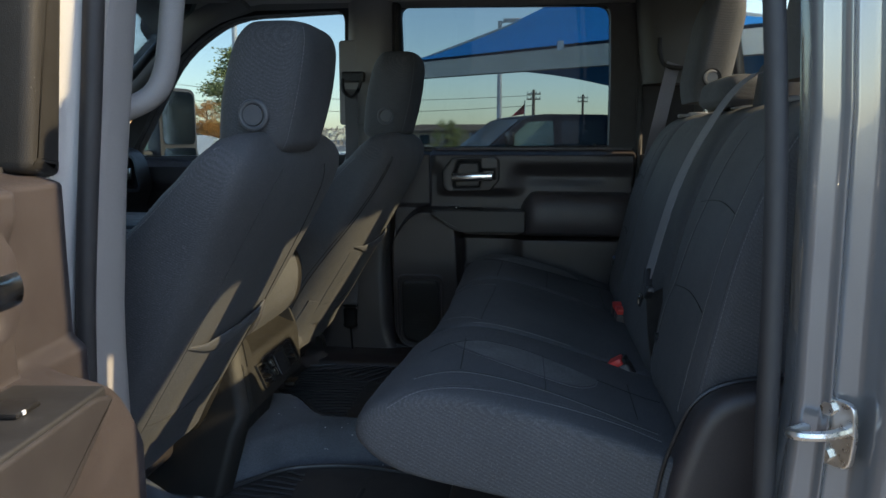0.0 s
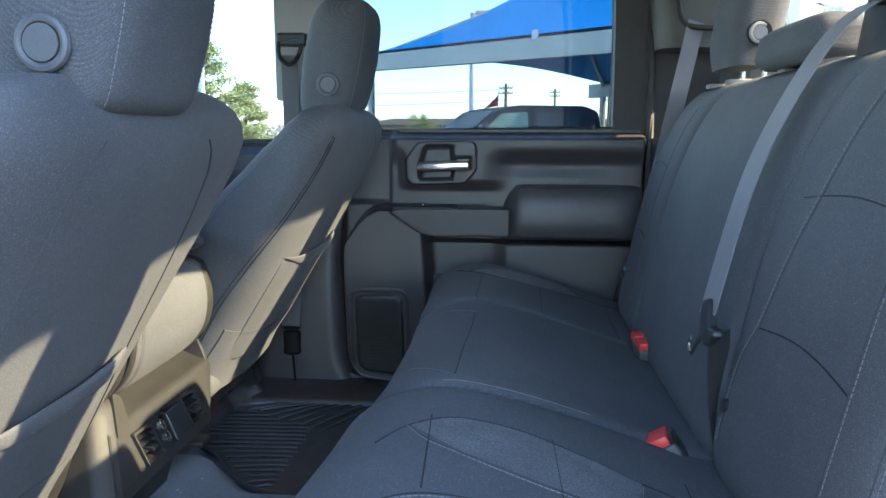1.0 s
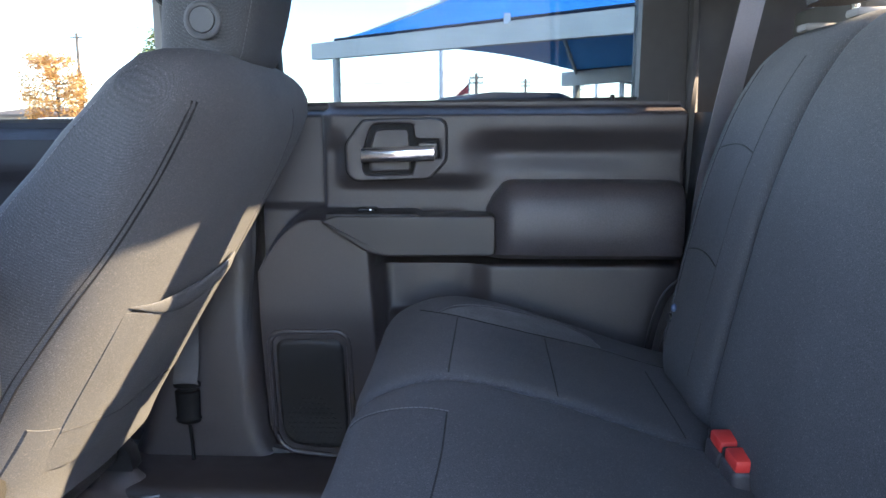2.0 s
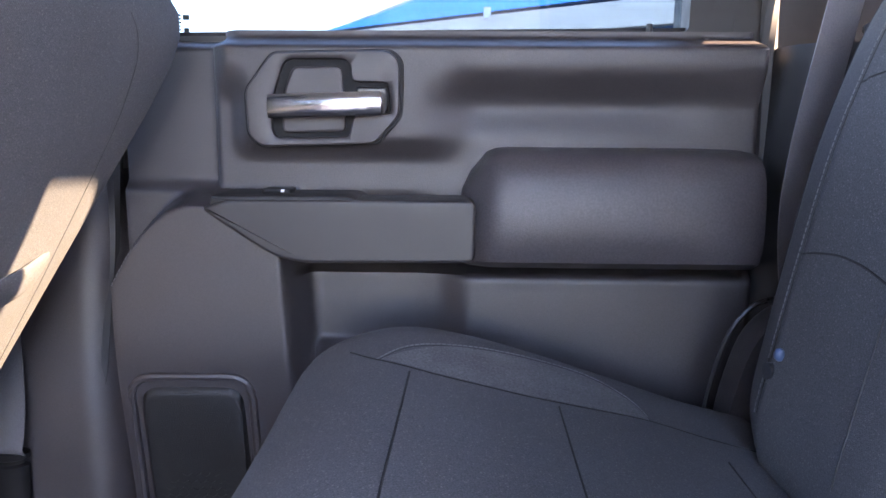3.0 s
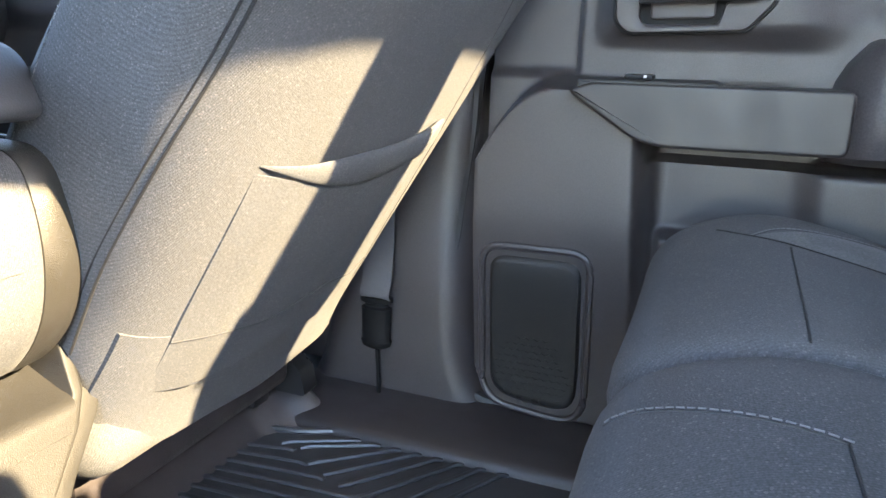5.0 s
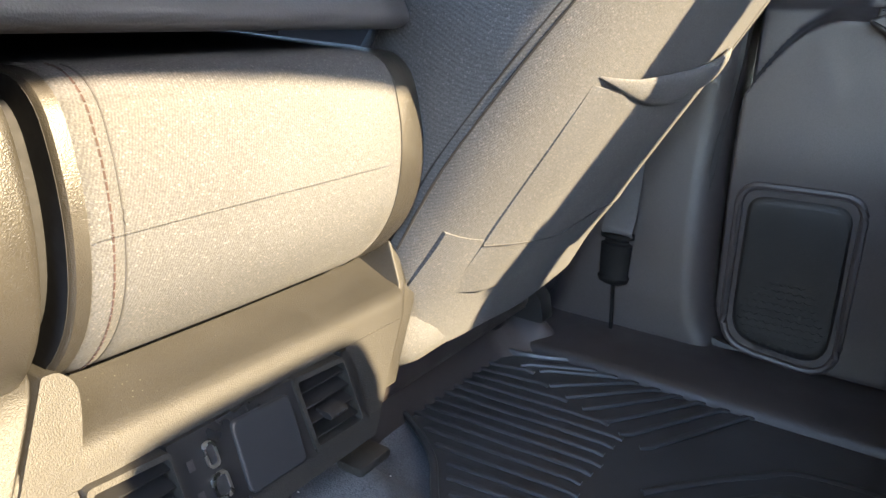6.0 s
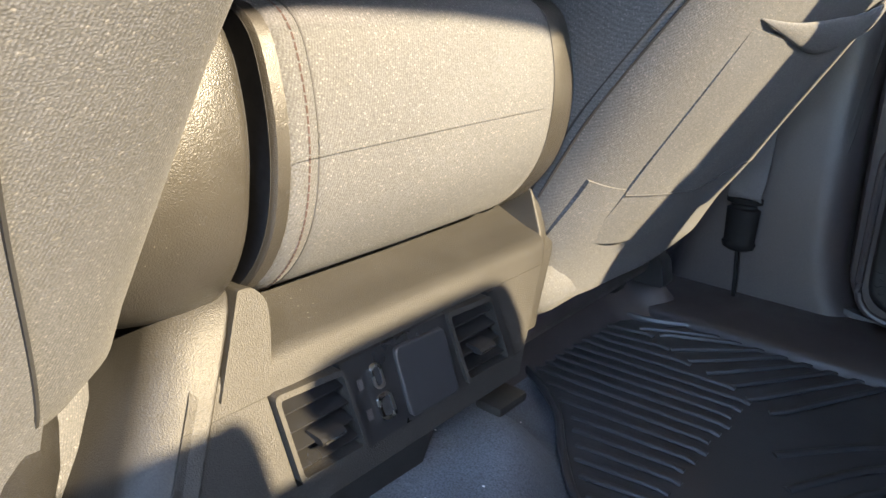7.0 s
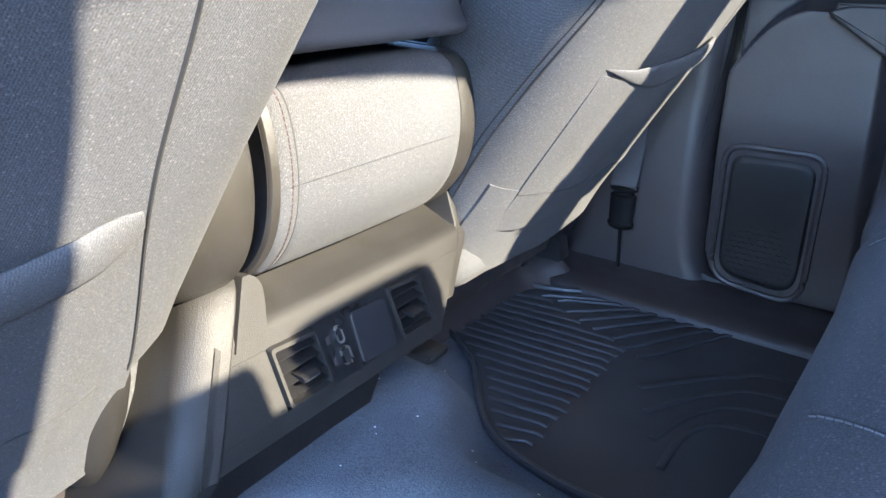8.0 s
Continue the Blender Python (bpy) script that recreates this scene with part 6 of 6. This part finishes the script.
lamp_post((-12.15, 30, 0), 9.5, -0.9)
lamp_post((9.5, 60, 0), 8.0, 0.9)


def power_pole(at, h, wires):
    p = thing("power_pole", "weathered wooden power pole with crossarms", "power pole", at, group="power poles")
    part("pole", loft([[Vector((r * math.cos(q), r * math.sin(q), z)) for q in [2 * math.pi * j / 10 for j in range(10)]] for z, r in ((0, 0.17), (h, 0.11))]), WOOD, p)
    for dz in (0.35, 0.75)[:wires]:
        part("crossarm", box((-0.55, -0.05, h - dz - 0.05), (0.55, 0.05, h - dz + 0.05)), WOOD, p, smooth=False)
        for x in (-0.5, -0.2, 0.2, 0.5):
            part("insulator", tube([(x, 0, h - dz + 0.06), (x, 0, h - dz + 0.2)], 0.04, sides=8), POLE, p)


power_pole((0.10, 60, 0), 5.45, 2)
power_pole((-31.9, 60, 0), 8.8, 1)
power_pole((5.2, 80, 0), 6.2, 2)
power_pole((11.5, 85, 0), 6.0, 2)
wires = bmesh.new()
for z0, z1 in ((6.4, 5.0), (5.2, 4.2)):
    tube([(-31.9 + (0.1 + 31.9) * k / 16, 60, z0 + (z1 - z0) * k / 16 - 0.9 * math.sin(math.pi * k / 16)) for k in range(17)], 0.02, sides=4, bm=wires)
tagged(part("overhead_wire", wires, WOOD, None, "thin dark overhead wires between the poles"), category="wire")


def canopy(name_label, corners, apex, beam_sides, sag):
    """A stretched canvas roof on steel beams and posts; its free edges curve inward."""
    c = thing("shade_canopy", name_label, "canopy", group="shade canopies")
    cs, ap = [Vector(p) for p in corners], Vector(apex)
    mid = sum(cs, Vector()) / len(cs)
    for k in range(len(cs)):
        a, b = cs[k], cs[(k + 1) % len(cs)]
        free = k not in beam_sides

        def f(u, v, a=a, b=b, free=free):
            e = a + (b - a) * u
            if free:
                e = e + (mid + Vector((0, 0, ap.z - mid.z)) * 0.25 - e) * sag * math.sin(math.pi * u)
            p = e + (ap - e) * v
            return p - Vector((0, 0, 0.25 * math.sin(math.pi * v) * (1 - abs(2 * u - 1) * 0.4)))

        part("canvas", sheet(f, 24, 16, (0, 0, -0.01)), BLUE, c, "bright blue stretched canvas")
        if not free:
            d = (b - a).normalized()
            n = Vector((0, 0, 1)).cross(d) * 0.12
            lo = [a - d * 0.9, b + d * 0.4]
            part("beam", loft([[q - n + Vector((0, 0, -0.40)), q + n + Vector((0, 0, -0.40)), q + n + Vector((0, 0, -0.03)), q - n + Vector((0, 0, -0.03))] for q in lo]), BEAM, c, "cream steel beam", smooth=False)
            part("edge_band", tube([a + Vector((0, -0.05, 0.0)), b + Vector((0, -0.05, 0.0))], 0.045, sides=6), NAVY, c)
            part("bracket", box(tuple(a + (b - a) * 0.52 + Vector((-0.06, -0.2, -0.08))), tuple(a + (b - a) * 0.52 + Vector((0.06, -0.05, 0.10)))), WHITE, c)
    for q in cs:
        part("post", tube([(q.x, q.y, 0), (q.x, q.y, q.z - 0.4)], 0.09, sides=10), BEAM, c)
        part("rafter", tube([q + Vector((0, 0, -0.1)), ap + Vector((0, 0, -0.25))], 0.05, sides=8), BEAM, c)
    return c


canopy("bright blue pyramid shade canopy on cream steel beams", [(-3.0, 18.5, 3.42), (4.3, 10.8, 3.16), (9.5, 17.0, 3.2), (3.0, 22.0, 2.95)], (1.45, 16.0, 4.75), (0, 1, 2), 0.16)
canopy("farther blue shade canopy on cream steel posts", [(5.2, 27.0, 3.3), (13.5, 22.0, 3.2), (18, 30.0, 3.2), (9.0, 35.0, 3.3)], (11.2, 28.5, 5.3), (0, 1, 2, 3), 0.15)
canopy("blue shade canopy behind the truck", [(6.2, 13.5, 3.2), (8.6, 9.5, 3.2), (11.2, 13.5, 3.2), (8.8, 17.5, 3.2)], (8.7, 13.5, 4.4), (0, 1, 2, 3), 0.15)


def wheel_at(parent, x, y, z, r, side):
    t = part("tyre", tube([(x + (r - 0.11) * math.cos(q), y, z + (r - 0.11) * math.sin(q)) for q in [2 * math.pi * k / 28 for k in range(28)]], 0.11, sides=10, closed=True, up=(0, 1, 0)), TYRE, parent)
    part("rim", tube([(x, y - 0.06, z), (x, y + 0.06, z)], r - 0.17, sides=20), POLE, t)


def pickup(m, paint, label):
    """A crew-cab pickup, nose towards -x."""
    v = thing("pickup_truck", label, "pickup truck", group="parked vehicles")
    PLACE.append(m)
    lower = rounded([(-2.95, 0.55), (-2.98, 1.05), (-2.85, 1.28), (-1.35, 1.38), (0.95, 1.42), (2.95, 1.40), (3.0, 0.60)], [0.05, 0.1, 0.1, 0.1, 0.02, 0.04, 0.05], 4)
    part("body", loft([[Vector((x, y, 0.95 + (z - 0.95) * k)) for x, z in lower] for y, k in ((-1.0, 0.93), (-0.98, 0.99), (-0.9, 1.0), (0.9, 1.0), (0.98, 0.99), (1.0, 0.93))]), paint, v)
    cab = rounded([(-1.42, 1.36), (-0.78, 1.88), (-0.45, 1.95), (0.72, 1.95), (0.95, 1.86), (1.02, 1.40)], [0.03, 0.12, 0.1, 0.1, 0.06, 0.02], 5)
    part("cab", loft([[Vector((x, y * (1 - 0.16 * (z - 1.38)), z)) for x, z in cab] for y in (-0.93, -0.90, 0.90, 0.93)]), paint, v)
    for sgn in (-1, 1):
        yw = lambda u, vv, w: Vector((u, sgn * (0.932 * (1 - 0.16 * (vv - 1.38)) + w), vv))
        part("side_window", plate(rounded([(-1.18, 1.42), (-0.28, 1.43), (-0.28, 1.84), (-0.72, 1.82)], [0.02, 0.03, 0.03, 0.06], 4), yw, 0.004), LIT_THROUGH_GLASS, v, "green-tinted front side window, coloured as if lit through")
        part("side_window", plate(rounded([(-0.14, 1.43), (0.62, 1.44), (0.60, 1.84), (-0.14, 1.84)], 0.03, 4), yw, 0.004), TINT, v)
        part("wing_mirror", box((-1.12, sgn * 1.0 - 0.10, 1.42), (-1.02, sgn * 1.0 + 0.10, 1.66), 0.03, 2), GLOSS, v)
        for x in (-1.95, 1.85):
            wheel_at(v, x, sgn * 0.86, 0.42, 0.42, sgn)
        part("door_handle", box((-0.42, sgn * 1.0 - 0.02, 1.20), (-0.24, sgn * 1.0 + 0.02, 1.24), 0.01, 2), CHROME, v)
        part("headlight", box((-2.98, sgn * 0.72 - 0.16, 1.0), (-2.90, sgn * 0.72 + 0.16, 1.18), 0.02, 2), POLE, v)
    part("windshield", sheet(lambda u, w: Vector((-1.36 + 0.56 * u - 0.015, (-0.80 + 1.6 * w) * (1 - 0.08 * u), 1.42 + 0.44 * u)), 4, 6, (-0.005, 0, 0.006)), TINT, v)
    part("bed_rail", box((1.05, -0.98, 1.38), (2.95, 0.98, 1.43), 0.015, 2), paint, v)
    PLACE.pop()
    return v


TINT = shade("tinted_window", (0.03, 0.045, 0.055), 0.12, spread=0.05, blotch=3, spec=0.3)
# opaque green made light in colour, as if daylight came through the cab
LIT_THROUGH_GLASS = shade("green_lit_window", (0.16, 0.24, 0.20), 0.12, spread=0.25, blotch=2.5, spec=0.3)
truck = pickup(Matrix.Translation((0.58, 13.2, 0.02)) @ Matrix.Rotation(radians(22), 4, "Z"), NAVY, "dark blue crew-cab pickup truck parked outside")
pickup(Matrix.Translation((4.7, 15.2, -0.12)) @ Matrix.Rotation(radians(22), 4, "Z"), NAVY, "dark blue pickup parked behind another one")
pickup(Matrix.Translation((-7.6, 15.5, -0.30)) @ Matrix.Rotation(radians(20), 4, "Z"), WHITE, "pale pickup truck parked farther along the row")
pickup(Matrix.Translation((-12.0, 25.0, -0.30)) @ Matrix.Rotation(radians(170), 4, "Z"), WHITE, "white pickup truck parked across the lot")
pickup(Matrix.Translation((-5.5, 30.0, -0.30)) @ Matrix.Rotation(radians(20), 4, "Z"), GREYPAINT, "grey pickup truck parked far across the lot")
flag = thing("flag", "small red pennant flag on a thin stick behind the truck", "flag")
part("stick", tube([(0.10, 15.5, 0.9), (0.13, 15.5, 2.35)], 0.012, sides=6), POLE, flag)
part("cloth", sheet(lambda u, v: Vector((0.13 - 0.28 * (1 - v) * u, 15.5 + 0.03 * math.sin(6 * u), 2.08 + 0.26 * v - 0.06 * u)), 8, 6, (0, 0.004, 0)), FLAG, flag)


def tree(at, h, spread, leaf, label, seed, pine=False):
    rnd = random.Random(seed)
    t = thing("tree", label, "tree", at, group="trees")
    wood = bmesh.new()
    tube([(0, 0, 0), (0.1, 0, h * 0.3), (0.0, 0.1, h * 0.65), (0.05, 0, h * 0.95)], 0.2, sides=8, count=12, bm=wood, radii=[0.028 * h, 0.024 * h, 0.018 * h, 0.012 * h, 0.005 * h])
    clumps = []
    for k in range(46):
        z = h * (0.12 + 0.86 * (k + rnd.random()) / 46)
        reach = spread * (1.02 - z / h) ** 0.75 if pine else spread * math.sin(math.pi * min(max((z / h - 0.08) / 0.95, 0.03), 0.97)) ** 0.7
        q = rnd.uniform(0, 2 * math.pi)
        r = reach * rnd.uniform(0.55, 1.1)
        end = Vector((r * math.cos(q), r * math.sin(q), z + (0.02 if pine else 0.12) * h * rnd.uniform(-0.4, 1)))
        tube([(0, 0, z * 0.94), end * 0.5 + Vector((0, 0, z * 0.48)), end], 0.03, sides=5, count=5, bm=wood, radii=[0.006 * h, 0.004 * h, 0.002 * h])
        clumps += [end * (0.45 + 0.55 * s) + Vector((0, 0, z * 0.55 * (1 - s) * 0.9)) for s in (0.35, 0.7, 1.0)]
    part("trunk", wood, BARK, t)
    verts, faces = [], []
    for c in clumps:
        for k in range(70):
            p = c + Vector((rnd.gauss(0, 0.055 * h * 0.9), rnd.gauss(0, 0.055 * h * 0.9), rnd.gauss(0, 0.016 * h if pine else 0.04 * h)))
            d1 = Vector((rnd.gauss(0, 1), rnd.gauss(0, 1), rnd.gauss(0, 0.5))).normalized() * rnd.uniform(0.010, 0.02) * h
            d2 = d1.orthogonal().normalized() * rnd.uniform(0.004, 0.010) * h
            n = len(verts)
            verts += [p - d1, p + d2, p + d1, p - d2]
            faces.append((n, n + 1, n + 2, n + 3))
    me = bpy.data.meshes.new("crown")
    me.from_pydata(verts, [], faces)
    me.materials.append(leaf)
    ob = new("crown", me)
    ob.parent = t
    tagged(ob, kind="stuff")


tree((-18.4, 45, 0), 7.3, 4.0, LEAF_GREEN, "tall ragged green pine with open layered boughs", 3, True)
tree((-16.6, 47, 0), 4.8, 2.6, LEAF_GREEN, "green pine beside a taller one", 4, True)
tree((-19.6, 43, 0), 3.6, 2.2, LEAF_GOLD, "golden autumn tree below the pines", 5)
tree((-22.3, 40, 0), 5.2, 2.1, LEAF_GOLD, "orange autumn tree near the power pole", 6)
tree((-32.0, 36, 0), 6.4, 3.0, LEAF_GOLD, "bare-topped orange autumn tree far off", 8)
tree((-7.2, 62, 0), 2.9, 1.7, LEAF_GREEN, "low green tree beyond the car park", 9)
tree((-3.8, 75, 0), 2.6, 1.6, LEAF_GREEN, "small dark tree beyond the car park", 10)


def far_woods():
    rnd = random.Random(21)
    verts, faces = [], []
    for k in range(9000):
        x = rnd.uniform(-130, 130)
        top = 3.3 + 1.3 * noise.noise(Vector((x * 0.06, 3, 0))) + 0.8 * noise.noise(Vector((x * 0.4, 7, 0)))
        p = Vector((x, 120 + rnd.uniform(-4, 4), rnd.uniform(0.4, max(top, 1.5))))
        d1 = Vector((rnd.gauss(0, 1), rnd.gauss(0, 1), rnd.gauss(0, 1))).normalized() * rnd.uniform(0.2, 0.6)
        d2 = d1.orthogonal().normalized() * rnd.uniform(0.1, 0.3)
        n = len(verts)
        verts += [p - d1, p + d2, p + d1, p - d2]
        faces.append((n, n + 1, n + 2, n + 3))
    me = bpy.data.meshes.new("far_woods")
    me.from_pydata(verts, [], faces)
    me.materials.append(WOODS)
    tagged(new("far_woods", me), "hazy line of bare brown trees on the horizon", "woods", kind="stuff")


# distance haze is put into this pale tree colour
WOODS = shade("hazy_bare_trees", (0.46, 0.40, 0.34), 0.95, spread=0.3, blotch=0.3)
far_woods()


def low_building(at, size, label):
    b = thing("building", label, "building", at, group="far buildings")
    x, y, z = size
    part("wall", box((-x / 2, -y / 2, 0), (x / 2, y / 2, z)), STUCCO, b, smooth=False)
    part("roof", loft([[Vector((sx * (x / 2 + 0.4) * k, sy * (y / 2 + 0.4) * k, zz)) for sx, sy in ((-1, -1), (1, -1), (1, 1), (-1, 1))] for zz, k in ((z, 1.0), (z + 0.25, 1.0), (z + 1.0, 0.5))]), WOOD, b, smooth=False)
    for k in range(int(x // 3)):
        u = -x / 2 + 1.5 + 3 * k
        w = part("window", box((u - 0.6, -y / 2 - 0.05, 0.9), (u + 0.6, -y / 2 + 0.02, 2.0)), TINT, b, smooth=False)


low_building((-9.5, 92, 0), (16, 8, 2.3), "low tan building with a dark roof far behind the car park")
low_building((10, 100, 0), (20, 8, 2.4), "long low tan building far behind the car park")
low_building((-48, 90, 0), (22, 8, 2.6), "low tan building behind the autumn trees")
shop = thing("building", "long grey-tan shop building behind the parked trucks", "building", (17.0, 10.0, 0), "far buildings")
part("wall", box((-5.0, -32, 0), (5.0, 32, 5.4)), STUCCO, shop, "grey-tan wall", smooth=False)
part("roof", loft([[Vector((sx * 5.3 * k, sy * 32.3 * k, z)) for sx, sy in ((-1, -1), (1, -1), (1, 1), (-1, 1))] for z, k in ((5.4, 1.0), (5.7, 1.0), (5.8, 0.97))]), POLE, shop, "pale parapet", smooth=False)
for k in range(12):
    window = part("window", box((-5.06, -28.6 + 5 * k, 0.5), (-4.98, -25.4 + 5 * k, 3.0), 0.02, 1), TINT, shop, smooth=False)
    part("frame", box((-5.10, -28.75 + 5 * k, 3.0), (-4.98, -25.25 + 5 * k, 3.16)), WHITE, window, smooth=False)
